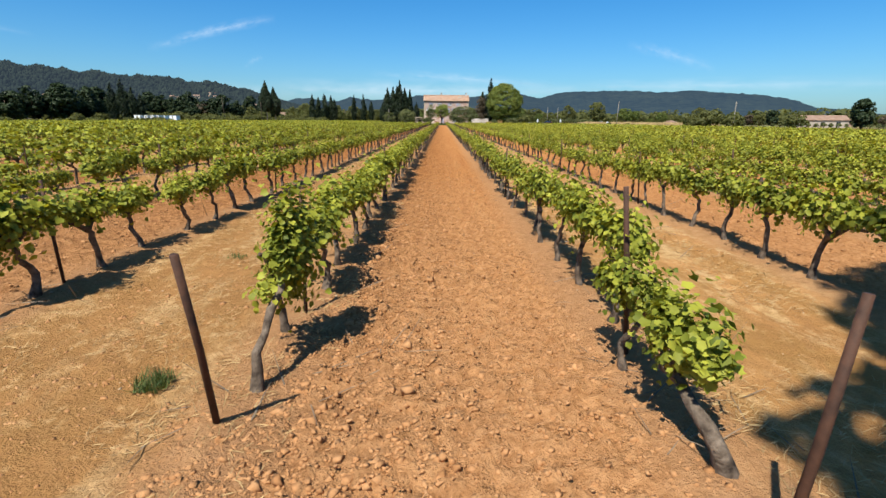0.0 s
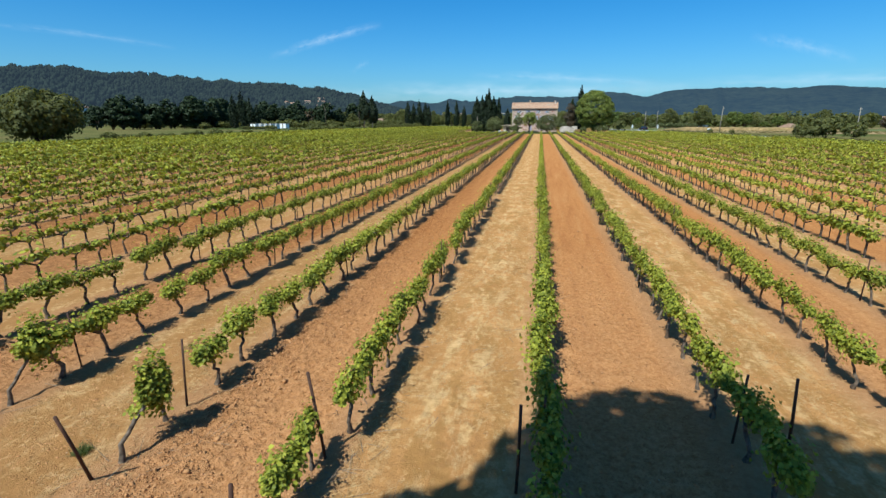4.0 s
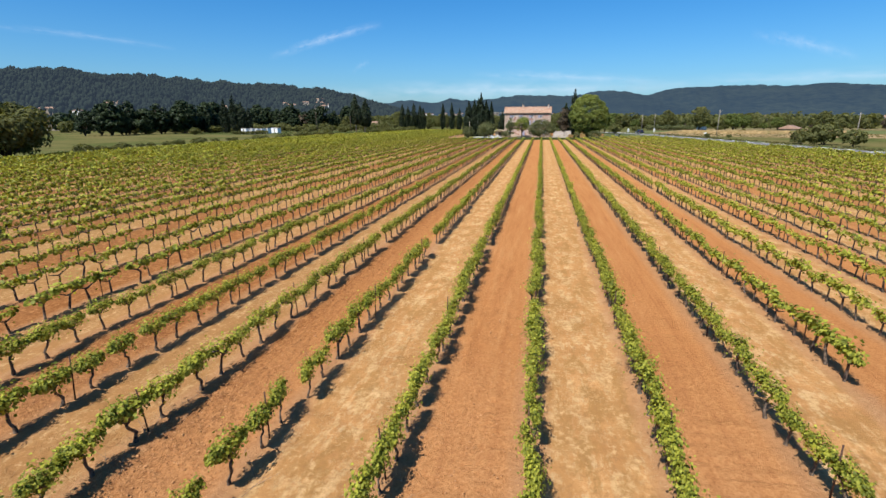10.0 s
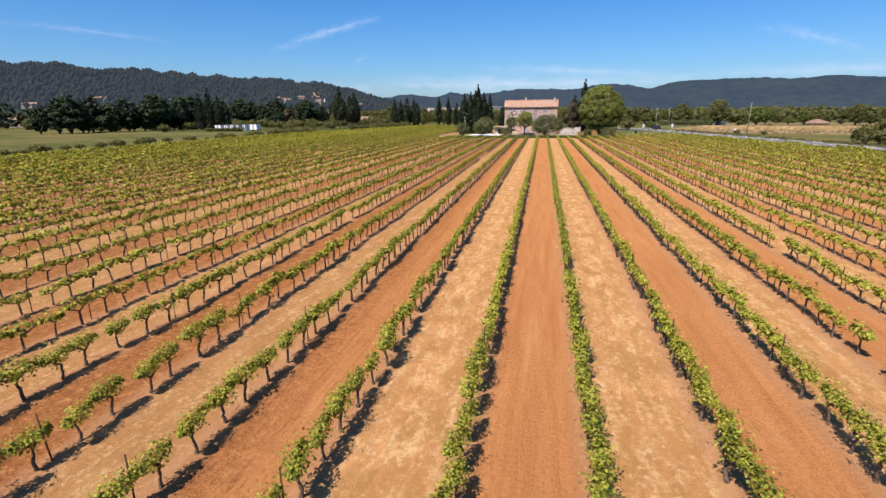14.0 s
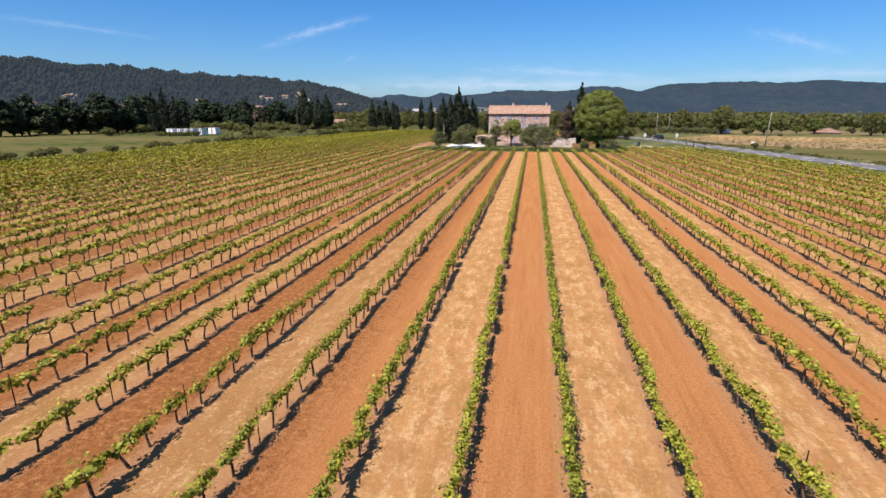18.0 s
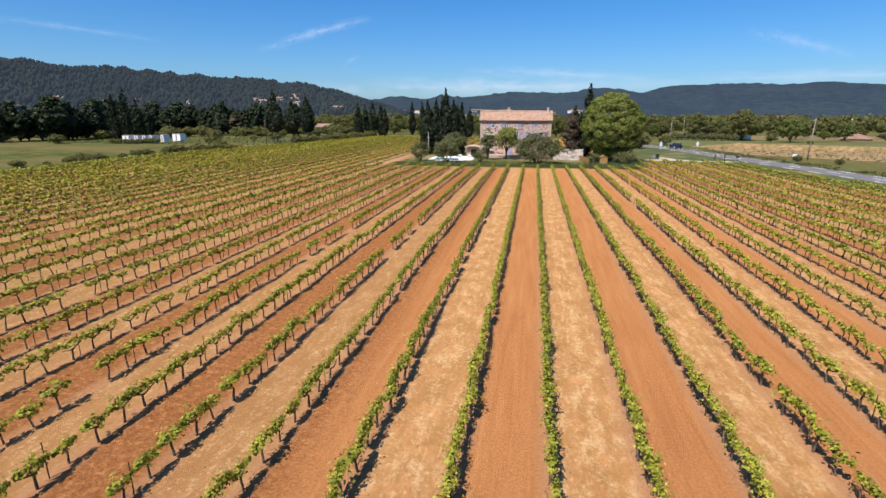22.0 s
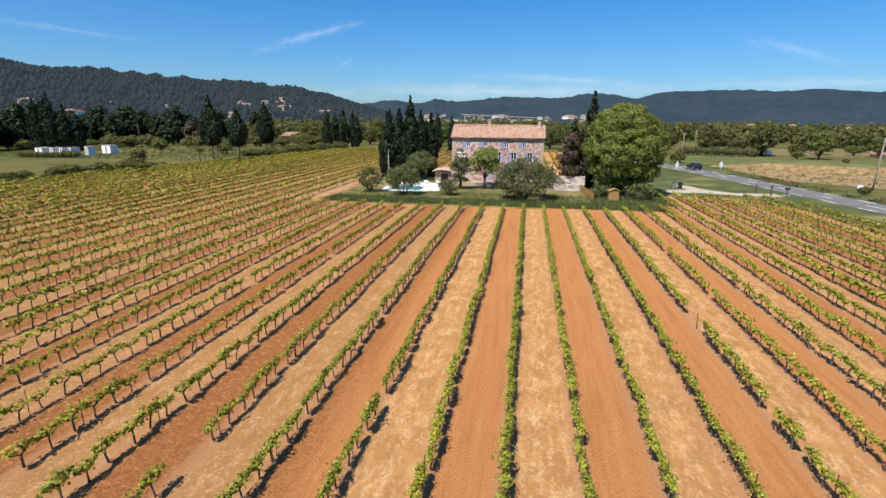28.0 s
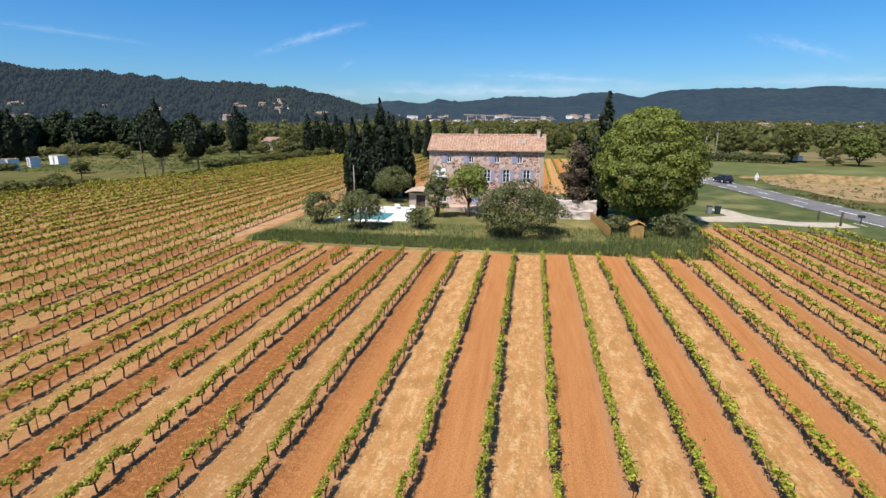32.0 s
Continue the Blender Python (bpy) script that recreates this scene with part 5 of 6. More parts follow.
def arch_pane(parent, x, z0, z1, w, y, arched):
    """Window: white frame with bars, dark panes behind."""
    win = part("window", boxed(x - w / 2, x + w / 2, y + 0.10, y + 0.13, z0, z1), M_GLASS, parent, "dark glazed window with white frame")
    t = 0.085
    bars = [(x - w / 2, x - w / 2 + t, z0, z1), (x + w / 2 - t, x + w / 2, z0, z1), (x - w / 2, x + w / 2, z0, z0 + t), (x - w / 2, x + w / 2, z1 - t, z1), (x - t / 2, x + t / 2, z0, z1)]
    if z1 - z0 > 1.0:
        bars += [(x - w / 2, x + w / 2, z0 + (z1 - z0) * f - 0.018, z0 + (z1 - z0) * f + 0.018) for f in (0.36, 0.68)]
    bm = bmesh.new()
    for a, b, c, d in bars:
        box(bm, a, b, y + 0.055, y + 0.10, c, d)
    part("frame", bm, M_FRAME, win)
    part("sill", boxed(x - w / 2 - 0.08, x + w / 2 + 0.08, y - 0.07, y + 0.05, z0 - 0.08, z0 - 0.003, 0.01), M_BEIGE, win)
    if arched:
        bm = bmesh.new()
        n = 9
        ring = []
        for i in range(n + 1):
            a = math.pi * i / n
            ring.append([bm.verts.new((x - math.cos(a) * w * k, yy, z1 - 0.05 + math.sin(a) * w * 0.32 * s)) for k, s, yy in ((0.5, 0.0, y - 0.03), (0.64, 1.5, y - 0.03), (0.64, 1.5, y + 0.02), (0.5, 0.0, y + 0.02))])
        for r1, r2 in zip(ring, ring[1:]):
            for i in range(4):
                bm.faces.new((r1[i], r2[i], r2[(i + 1) % 4], r1[(i + 1) % 4]))
        part("arch_stone", bm, M_BEIGE, win, "pale stone arch over the window")
    return win


def shutter(parent, x, z0, z1, w, y):
    """An open shutter flat on the wall: frame and slats."""
    bm = bmesh.new()
    for a, b, c, d in ((x, x + 0.06, z0, z1), (x + w - 0.06, x + w, z0, z1), (x, x + w, z0, z0 + 0.08), (x, x + w, z1 - 0.08, z1)):
        box(bm, a, b, y - 0.06, y - 0.015, c, d)
    leaf = part("shutter", bm, M_SHUTTER, parent, "open lavender louvred shutter")
    n = int((z1 - z0) / 0.09)
    for i in range(n):
        z = z0 + 0.08 + (z1 - z0 - 0.16) * (i + 0.5) / n
        part("slat", boxed(x + 0.05, x + w - 0.05, y - 0.052, y - 0.02, z - 0.034, z + 0.034), M_SHUTTER, leaf)


def house():
    x0, x1, yf, yb, eave, ridge = -6.25, 8.85, 177.0, 183.4, 7.86, 9.76
    mid = (yf + yb) / 2
    h = thing("farmhouse", (0, 0, 0), "two-storey rubble stone farmhouse with clay tile roof and lavender shutters", "house")
    up = [(-3.55, 0.72), (-0.6, 0.72), (2.8, 0.72), (5.75, 0.72)]
    tall = [(1.55, 0.9), (4.05, 0.95), (6.7, 0.95)]
    holes = [(x - w / 2, x + w / 2, 6.27, 7.12) for x, w in up] + [(x - w / 2, x + w / 2, 3.75, 5.45) for x, w in tall]
    holes += [(-0.55, 0.55, 0.02, 2.25), (3.4, 4.5, 0.9, 2.2), (6.2, 7.3, 0.9, 2.2), (-4.9, -3.9, 0.9, 2.2), (-5.35, -4.05, 3.9, 5.5)]
    part("front_wall", wall_with_holes(x0, x1, -0.1, eave, yf, yf + 0.45, holes), M_RUBBLE, h)
    part("rear_wall", boxed(x0, x1, yb - 0.45, yb, -0.1, eave), M_RUBBLE, h)
    for a, b in ((x0, x0 + 0.45), (x1 - 0.45, x1)):
        bm = bmesh.new()
        prof = [(yf + 0.453, -0.1), (yb - 0.453, -0.1), (yb - 0.453, eave), (mid, ridge - 0.12), (yf + 0.453, eave)]
        one, two = [bm.verts.new((a, p, q)) for p, q in prof], [bm.verts.new((b, p, q)) for p, q in prof]
        bm.faces.new(one[::-1]), bm.faces.new(two)
        for i in range(5):
            bm.faces.new((one[i], one[(i + 1) % 5], two[(i + 1) % 5], two[i]))
        part("gable_wall", bm, M_RUBBLE, h)
    for x in (x0, x1):
        for i in range(19):
            z = i * 0.42
            w = 0.62 if i % 2 else 0.42
            a, b = (x - 0.03, x + w) if x == x0 else (x - w, x + 0.03)
            part("quoin", boxed(a, b, yf - 0.035, yf + 0.3, z, min(z + 0.40, eave - 0.02), 0.012), M_BEIGE, h, "pale beige corner stone" if i == 0 else "")
    part("cornice", boxed(x0 - 0.05, x1 + 0.05, yf - 0.22, yf - 0.003, eave - 0.22, eave - 0.02, 0.03), M_BEIGE, h, "pale tile cornice under the eaves")
    tiled_slope("roof_slope", x0 - 0.25, x1 + 0.25, yf - 0.42, eave - 0.05, mid, ridge, h)
    tiled_slope("roof_slope", x0 - 0.25, x1 + 0.25, yb + 0.42, eave - 0.05, mid, ridge, h)
    under = bmesh.new()
    vs = [under.verts.new(p) for p in ((x0 - 0.2, yf - 0.38, eave - 0.14), (x1 + 0.2, yf - 0.38, eave - 0.14), (x1 + 0.2, mid, ridge - 0.10), (x0 - 0.2, mid, ridge - 0.10), (x0 - 0.2, yb + 0.38, eave - 0.14), (x1 + 0.2, yb + 0.38, eave - 0.14))]
    under.faces.new((vs[0], vs[1], vs[2], vs[3])), under.faces.new((vs[3], vs[2], vs[5], vs[4]))
    part("roof_boarding", under, M_GREYWOOD, h)
    bm = bmesh.new()
    for i in range(40):
        x = x0 - 0.25 + (x1 - x0 + 0.5) * i / 40
        made = bmesh.ops.create_cone(bm, cap_ends=True, segments=8, radius1=0.14, radius2=0.12, depth=0.44)["verts"]
        bmesh.ops.transform(bm, matrix=pose(x + 0.2, mid, ridge + 0.03, 0, 90, 0), verts=made)
    part("ridge_tiles", bm, M_ROOF, h)
    for x, y, w, top in ((8.05, mid - 0.35, 0.46, 10.45), (-0.4, mid + 0.5, 0.5, 10.5)):
        ch = part("chimney", boxed(x - w / 2, x + w / 2, y - w / 2, y + w / 2, ridge - 1.0, top, 0.015), M_PATIO if x > 0 else M_BEIGE, h, "pale rendered chimney")
        part("chimney_cap", boxed(x - w / 2 - 0.07, x + w / 2 + 0.07, y - w / 2 - 0.07, y + w / 2 + 0.07, top + 0.003, top + 0.1, 0.01), M_ROOF, ch)
    sk = part("skylight", boxed(-0.62, 0.62, -0.5, 0.5, 0.0, 0.07, 0.01), M_CREAM, h, "pale roof window")
    sk.matrix_basis = pose(5.9, 178.85, 8.98, 29.5, 0, 0)
    gl = part("skylight_glass", boxed(-0.5, 0.5, -0.40, 0.40, 0.073, 0.08), M_GREYWOOD, sk)
    for x, w in up:
        arch_pane(h, x, 6.27, 7.12, w, yf, False)
        shutter(h, x - w / 2 - 0.62, 6.25, 7.14, 0.6, yf)
    for x, w in tall:
        arch_pane(h, x, 3.75, 5.45, w, yf, True)
        shutter(h, x - w / 2 - 0.5, 3.74, 5.42, 0.48, yf)
        shutter(h, x + w / 2 + 0.02, 3.74, 5.42, 0.48, yf)
    for x in (3.95, 6.75, -4.4):
        arch_pane(h, x, 0.9, 2.2, 1.0 if x < 0 else 1.1, yf, False)
    part("front_door", boxed(-0.55, 0.55, yf + 0.12, yf + 0.18, 0.0, 2.25, 0.01), M_SHUTTER, h, "lavender plank front door")
    part("upper_panel", boxed(-5.35, -4.05, yf + 0.02, yf + 0.08, 3.9, 5.5, 0.01), M_FRAME, h, "closed white upper door")
    ae = part("aerial", tubes("aerial", [([(0.9, mid + 0.3, ridge), (0.9, mid + 0.3, ridge + 1.6)], [0.02, 0.015])], M_DARKMETAL, 5), M_DARKMETAL, h, "thin roof aerial")
    ex = thing("outhouse", (0, 0, 0), "small beige rendered pool house with a bowed roof", "outhouse")
    part("walls", wall_with_holes(-9.3, -6.4, -0.1, 1.9, 177.6, 178.0, [(-8.3, -7.0, 0.02, 1.65)]), M_BEIGE, ex)
    part("back_wall", boxed(-9.3, -6.4, 180.6, 181.0, -0.1, 1.9), M_BEIGE, ex)
    for a in (-9.3, -6.8):
        part("side_wall", boxed(a, a + 0.4, 178.003, 180.597, -0.1, 1.9), M_BEIGE, ex)
    bm = boxed(-9.7, -6.3, 176.9, 181.2, 1.91, 2.1, 0.05)
    bmesh.ops.subdivide_edges(bm, edges=bm.edges[:], cuts=4, use_grid_fill=True)
    for v in bm.verts:
        v.co.z += 0.32 * max(0.0, 1 - ((v.co.x + 8.0) / 1.9) ** 2)
    part("bowed_roof", bm, M_BEIGE, ex, "pale bowed rendered roof")
    part("door", boxed(-8.3, -7.0, 177.85, 177.9, 0.0, 1.65), M_TRUNK, ex, "dark brown plank doors")
    return h


house()


def rubble_block(parent, name, x0, x1, y0, y1, h, seed, label=""):
    """A lump of masonry with an uneven face and top."""
    bm = boxed(x0, x1, y0, y1, -0.05, h)
    bmesh.ops.subdivide_edges(bm, edges=bm.edges[:], cuts=7, use_grid_fill=True)
    for v in bm.verts:
        n = noise.noise_vector(v.co * 1.7 + Vector((seed, 0, 0))) * 0.16 + noise.noise_vector(v.co * 4.3 + Vector((0, seed, 0))) * 0.07
        v.co += Vector((n.x, n.y, n.z if v.co.z > 0.1 else 0))
    part(name, bm, M_PATIO, parent, label)


low = thing("patio_wall", (12.4, 173.6, 0), "whitewashed rubble garden wall with two piers", "garden wall")
rubble_block(low, "wall", -2.6, 3.0, -0.35, 0.45, 2.1, 3)
rubble_block(low, "low_wall", -2.3, 2.6, -1.55, -0.5, 1.0, 5)
for x in (-2.1, 0.35):
    part("pier", boxed(x, x + 0.42, 0.6, 1.02, -0.05, 2.7, 0.04), M_PATIO, low)
    part("pier_cap", boxed(x - 0.06, x + 0.48, 0.54, 1.08, 2.703, 2.82, 0.03), M_PATIO, low)
terrace = tagged(new("patio", None), "pale patio paving beside the house", "patio")
part("paving", boxed(9.2, 14.4, 173.0, 179.5, -0.03, 0.09, 0.02), M_GRAVEL, terrace)
part("front_terrace", boxed(-3.9, 2.6, 174.6, 176.95, -0.03, 0.62, 0.04), M_BEIGE, terrace, "raised pale terrace before the door")
for k in range(3):
    part("step", boxed(-1.0, 0.6, 173.7 + 0.3 * k, 174.0 + 0.3 * k, -0.03, 0.17 * (k + 1), 0.02), M_GRAVEL, terrace)

# ---- pool ----
pool = thing("swimming_pool", (-12.3, 169.9, 0), "small turquoise swimming pool with white paved surround", "swimming pool")
for a, b, c, d in ((-3.6, 3.6, 2.0, 6.5), (-3.6, 3.6, -3.9, -2.9), (-3.6, -2.6, -2.9, 2.0), (2.6, 5.4, -2.9, 2.0), (3.6, 5.4, 2.0, 5.2)):
    part("coping", boxed(a + 0.003, b - 0.003, c + 0.003, d - 0.003, -0.05, 0.14, 0.02), M_WHITE, pool)
part("water", boxed(-2.6, 2.6, -2.9, 2.0, -0.05, 0.08), M_POOL, pool, "turquoise pool water")
for x, y in ((-8.2, 175.0), (-10.4, 175.4)):
    ln = thing("sun_lounger", (x, y, 0.14), "white sun lounger by the pool", "sun lounger", "loungers by the pool", turn=20)
    part("seat", boxed(-0.33, 0.33, -0.95, 0.35, 0.27, 0.33, 0.02), M_FRAME, ln)
    part("backrest", boxed(-0.33, 0.33, 0.36, 0.95, 0.34, 0.40, 0.02), M_FRAME, ln)
    for a in (-0.28, 0.28):
        for b in (-0.85, 0.3):
            part("leg", boxed(a - 0.025, a + 0.025, b - 0.025, b + 0.025, 0.0, 0.268), M_FRAME, ln)

# ---- fence and shed ----
fence = thing("plank_fence", (0, 0, 0), "low weathered orange plank fence", "fence")
for i in range(34):
    f = i / 33
    x, y = 14.6 + 0.9 * f, 171.6 - 9.4 * f
    ob = part("plank", boxed(-0.012, 0.012, -0.13, 0.13, -0.05, 1.15 + 0.06 * math.sin(i * 2.3), 0.004), M_WOODP, fence)
    ob.matrix_basis = pose(x, y, 0, 0, 0, 6)
for z in (0.3, 0.9):
    bm = bmesh.new()
    v, q, t = tube([(14.64, 171.7, z), (15.54, 162.1, z)], [0.04, 0.04], 6)
    part("rail", mesh_of("rail", v, [q, t], M_WOODP), M_WOODP, fence)
    bm.free()
shed = thing("garden_shed", (18.2, 163.0, 0), "small orange wooden garden shed with a pitched roof", "shed")
part("body", boxed(-0.65, 0.65, -0.5, 0.5, -0.03, 1.45, 0.015), M_WOODP, shed)
for i in range(7):
    part("board", boxed(-0.64 + i * 0.183, -0.47 + i * 0.183, -0.53, -0.503, 0.0, 1.42, 0.006), M_WOODP, shed)
for s in (-1, 1):
    r = part("roof_panel", boxed(-0.02, 0.85, -0.65, 0.65, 0.0, 0.05, 0.01), M_WOODP, shed)
    r.matrix_basis = pose(0, 0, 1.78, 0, 24 if s > 0 else 156, 0)

# ---- road furniture ----
def pole(x, y, h, label, group, lean=0.0, r=0.13, arm=True, material=None):
    p = thing("utility_pole", (x, y, 0), label, "utility pole", group, turn=20)
    m = material or M_GREYWOOD
    part("shaft", tubes("shaft", [([(0, 0, -0.2), (lean * 0.5, 0, h * 0.5), (lean, 0, h)], [r, r * 0.85, r * 0.65])], m, 8), m, p)
    if arm:
        a = part("crossarm", boxed(lean - 0.5, lean + 0.5, -0.05, 0.05, h - 0.62, h - 0.52, 0.01), M_DARKMETAL, p)
        for k in (-0.42, 0.0, 0.42):
            part("insulator", tubes("insulator", [([(lean + k, 0, h - 0.52), (lean + k, 0, h - 0.36)], [0.035, 0.03])], M_FRAME, 6), M_FRAME, a)


pole(62.0, 183.6, 8.4, "pale leaning wooden utility pole by the road", "utility poles", 0.35)
pole(50.6, 249.0, 7.6, "pale wooden utility pole beyond the field", "utility poles")
pole(60.2, 270.2, 8.3, "pale wooden utility pole beyond the field", "utility poles")
pole(-83.6, 199.0, 9.4, "dark thin leaning utility pole in the meadow", "meadow poles", -0.5, 0.11, False, M_TRUNK)
pole(-69.6, 200.0, 7.5, "dark thin utility pole in the meadow", "meadow poles", -0.2, 0.11, False, M_TRUNK)
pole(79.0, 140.0, 7.0, "pale wooden utility pole beyond the road", "utility poles")


def warning_sign(x, y, turn):
    s = thing("warning_sign", (x, y, 0.05), "triangular road sign with plate, seen from its grey back", "road sign", "road signs", turn=turn)
    part("post", tubes("post", [([(0, 0, -0.1), (0, 0, 2.35)], [0.035, 0.035])], M_SIGN, 7), M_SIGN, s)
    bm = bmesh.new()
    pts = [(-0.5, 1.45), (0.5, 1.45), (0.0, 2.32)]
    a, b = [bm.verts.new((p, -0.05, q)) for p, q in pts], [bm.verts.new((p, -0.075, q)) for p, q in pts]
    bm.faces.new(a[::-1]), bm.faces.new(b)
    for i in range(3):
        bm.faces.new((a[i], a[(i + 1) % 3], b[(i + 1) % 3], b[i]))
    bmesh.ops.recalc_face_normals(bm, faces=bm.faces[:])
    part("triangle", bm, M_SIGN, s)
    part("plate", boxed(-0.3, 0.3, -0.075, -0.05, 0.98, 1.38, 0.008), M_SIGN, s)


warning_sign(48.4, 211.5, 10)
warning_sign(38.6, 209.0, 14)
ws = thing("place_sign", (57.2, 178.5, 0.05), "small white rectangular sign on a post", "road sign")
part("post", tubes("post", [([(0, 0, -0.1), (0, 0, 1.5)], [0.03, 0.03])], M_SIGN, 7), M_SIGN, ws)
part("panel", boxed(-0.45, 0.45, -0.06, -0.035, 0.85, 1.4, 0.01), M_FRAME, ws)
mb = thing("mailbox", (45.2, 174.6, 0.05), "dark mailbox on a short post", "mailbox")
part("post", boxed(-0.04, 0.04, -0.04, 0.04, -0.1, 0.8), M_DARKMETAL, mb)
part("box", boxed(-0.32, 0.32, -0.18, 0.18, 0.803, 1.12, 0.05), M_DARKMETAL, mb)
for x, y, h in ((42.4, 173.2, 1.6), (41.6, 176.3, 1.2)):
    gp = thing("gate_post", (x, y, 0), "dark weathered gate post beside the track", "post", "gate posts")
    part("shaft", boxed(-0.09, 0.09, -0.09, 0.09, -0.1, h, 0.02), M_TRUNK, gp)
    part("cap", boxed(-0.11, 0.11, -0.11, 0.11, h + 0.003, h + 0.06, 0.015), M_TRUNK, gp)
for x, m in ((30.2, M_BIN), (31.2, M_BINLID)):
    wb = thing("wheelie_bin", (x, 179.0, 0.055), "grey wheeled refuse bin" if m is M_BIN else "dark wheeled refuse bin", "refuse bin", "refuse bins")
    bm = boxed(-0.29, 0.29, -0.36, 0.36, 0.06, 0.98)
    for v in bm.verts:
        if v.co.z < 0.5:
            v.co.x *= 0.8
            v.co.y *= 0.8
    part("body", bm, m, wb)
    part("lid", boxed(-0.31, 0.31, -0.40, 0.40, 0.983, 1.05, 0.025), M_BINLID, wb, "dark lid")
    for s in (-1, 1):
        part("wheel", tubes("wheel", [([(s * 0.2, 0.3, 0.1), (s * 0.28, 0.3, 0.1)], [0.1, 0.1])], M_RUBBER, 10), M_RUBBER, wb)


def wheel_into(parent, x, y, r, w):
    t = part("wheel", tubes("wheel", [([(x - w / 2, y, r), (x + w / 2, y, r)], [r, r])], M_RUBBER, 18), M_RUBBER, parent)
    part("rim", tubes("rim", [([(x - w / 2 - 0.012, y, r), (x + w / 2 + 0.012, y, r)], [r * 0.62, r * 0.62])], M_SIGN, 14), M_SIGN, t)


def car(place, turn, label):
    """Estate car, its nose along +y."""
    c = thing("estate_car", place, label, "car", turn=turn)
    prof = [(-2.2, 0.35), (-2.25, 0.75), (-2.15, 0.98), (0.95, 0.96), (2.05, 0.78), (2.2, 0.55), (2.15, 0.32)]
    bm = bmesh.new()

    def loft(pts, widths):
        a, b = [bm.verts.new((-w, p, q)) for (p, q), w in zip(pts, widths)], [bm.verts.new((w, p, q)) for (p, q), w in zip(pts, widths)]
        n = len(pts)
        bm.faces.new(a), bm.faces.new(b[::-1])
        for i in range(n):
            bm.faces.new((a[i], b[i], b[(i + 1) % n], a[(i + 1) % n]))
        bmesh.ops.recalc_face_normals(bm, faces=bm.faces[:])
    loft(prof, [0.86, 0.89, 0.86, 0.86, 0.82, 0.84, 0.82])
    bmesh.ops.bevel(bm, geom=bm.edges[:], offset=0.05, segments=2, affect="EDGES", profile=0.6)
    part("body", bm, M_CARPAINT, c)
    bm = bmesh.new()
    loft([(-2.1, 0.96), (-1.75, 1.42), (0.05, 1.45), (0.95, 0.94)], [0.80, 0.66, 0.64, 0.78])
    part("cabin_glass", bm, M_GLASS, c, "dark tinted windows")
    bm = bmesh.new()
    loft([(-1.8, 1.42), (-1.7, 1.5), (-0.05, 1.5), (0.12, 1.44)], [0.68, 0.62, 0.60, 0.66])
    part("roof", bm, M_CARPAINT, c)
    for x in (-0.78, 0.78):
        for y in (-1.4, 1.38):
            wheel_into(c, x, y, 0.32, 0.22)
        part("tail_light", boxed(x - 0.09, x + 0.09, -2.27, -2.18, 0.72, 0.98, 0.01), M_LAMP, c, "red tail lamp")
        part("headlight", boxed(x - 0.14, x + 0.10, 2.05, 2.16, 0.60, 0.74, 0.02), M_FRAME, c, "clear headlamp")


car((road_x(215) + 1.2, 215.0, 0.12), 12.5, "dark blue estate car on the road")


# ---- far trees ----
protos = {}


def proto(kind):
    if kind in protos:
        return protos[kind]
    p = (0, 0, -200)
    s = 900 + len(protos) * 7
    if kind.startswith("pine"):
        ob = tree("conifer_tree", p, 12.5, 4.2, 0.3, M_PINE, M_TRUNK, s, "dense dark conifer at the meadow's edge", fork=0.01, leaves=3200, size=0.45, lump=0.24, count=90, low=-0.97)
    elif kind.startswith("wood"):
        ob = tree("woodland_tree", p, 10, 4.6, 0.28, M_WOODS, M_TRUNK, s, "green broadleaf tree in the valley", fork=0.03, leaves=3200, size=0.33, lump=0.20, count=90, low=-0.95)
    elif kind.startswith("bronze"):
        ob = tree("bronze_tree", p, 8.5, 3.6, 0.25, M_BROWNLEAF, M_TRUNK, s, "brownish bare-looking tree at the meadow's edge", fork=0.03, leaves=2200, size=0.36, lump=0.26, count=60, low=-0.95)
    elif kind == "hedge":
        ob = tree("hedge_bush", p, 2.6, 1.5, 0.06, M_BUSH, M_TRUNK, s, "clipped dark green hedge bush beyond the road", "hedge", fork=0.02, leaves=1000, size=0.18, lump=0.42, count=40, low=-0.95, group="clipped hedge")
    elif kind.startswith("bush"):
        ob = tree("field_bush", p, 3.2, 2.4, 0.08, M_WOODS, M_TRUNK, s, "rounded green bush in the meadow", "bush", fork=0.02, leaves=760, size=0.29, lump=0.30, count=40, low=-0.95)
    else:
        ob = tree("spring_tree", p, 9, 4.2, 0.25, M_SPRING, M_TRUNK, s, "fresh green broadleaf tree beyond the fields", fork=0.10, leaves=2600, size=0.38, lump=0.24, count=80, low=-0.8)
    protos[kind] = ob
    return ob


rng_t = np.random.default_rng(77)


def plant(kind, x, y, scale=1.0, wide=1.0, label=""):
    ob = copy_thing(proto(kind), pose(x, y, 0, 0, 0, 0))
    s = scale * rng_t.uniform(0.85, 1.15)
    ob.matrix_basis = pose(x, y, 0, 0, 0, rng_t.uniform(0, 360)) @ Matrix.Diagonal((s * wide, s * wide, s, 1))
    if label:
        tagged(ob, label)


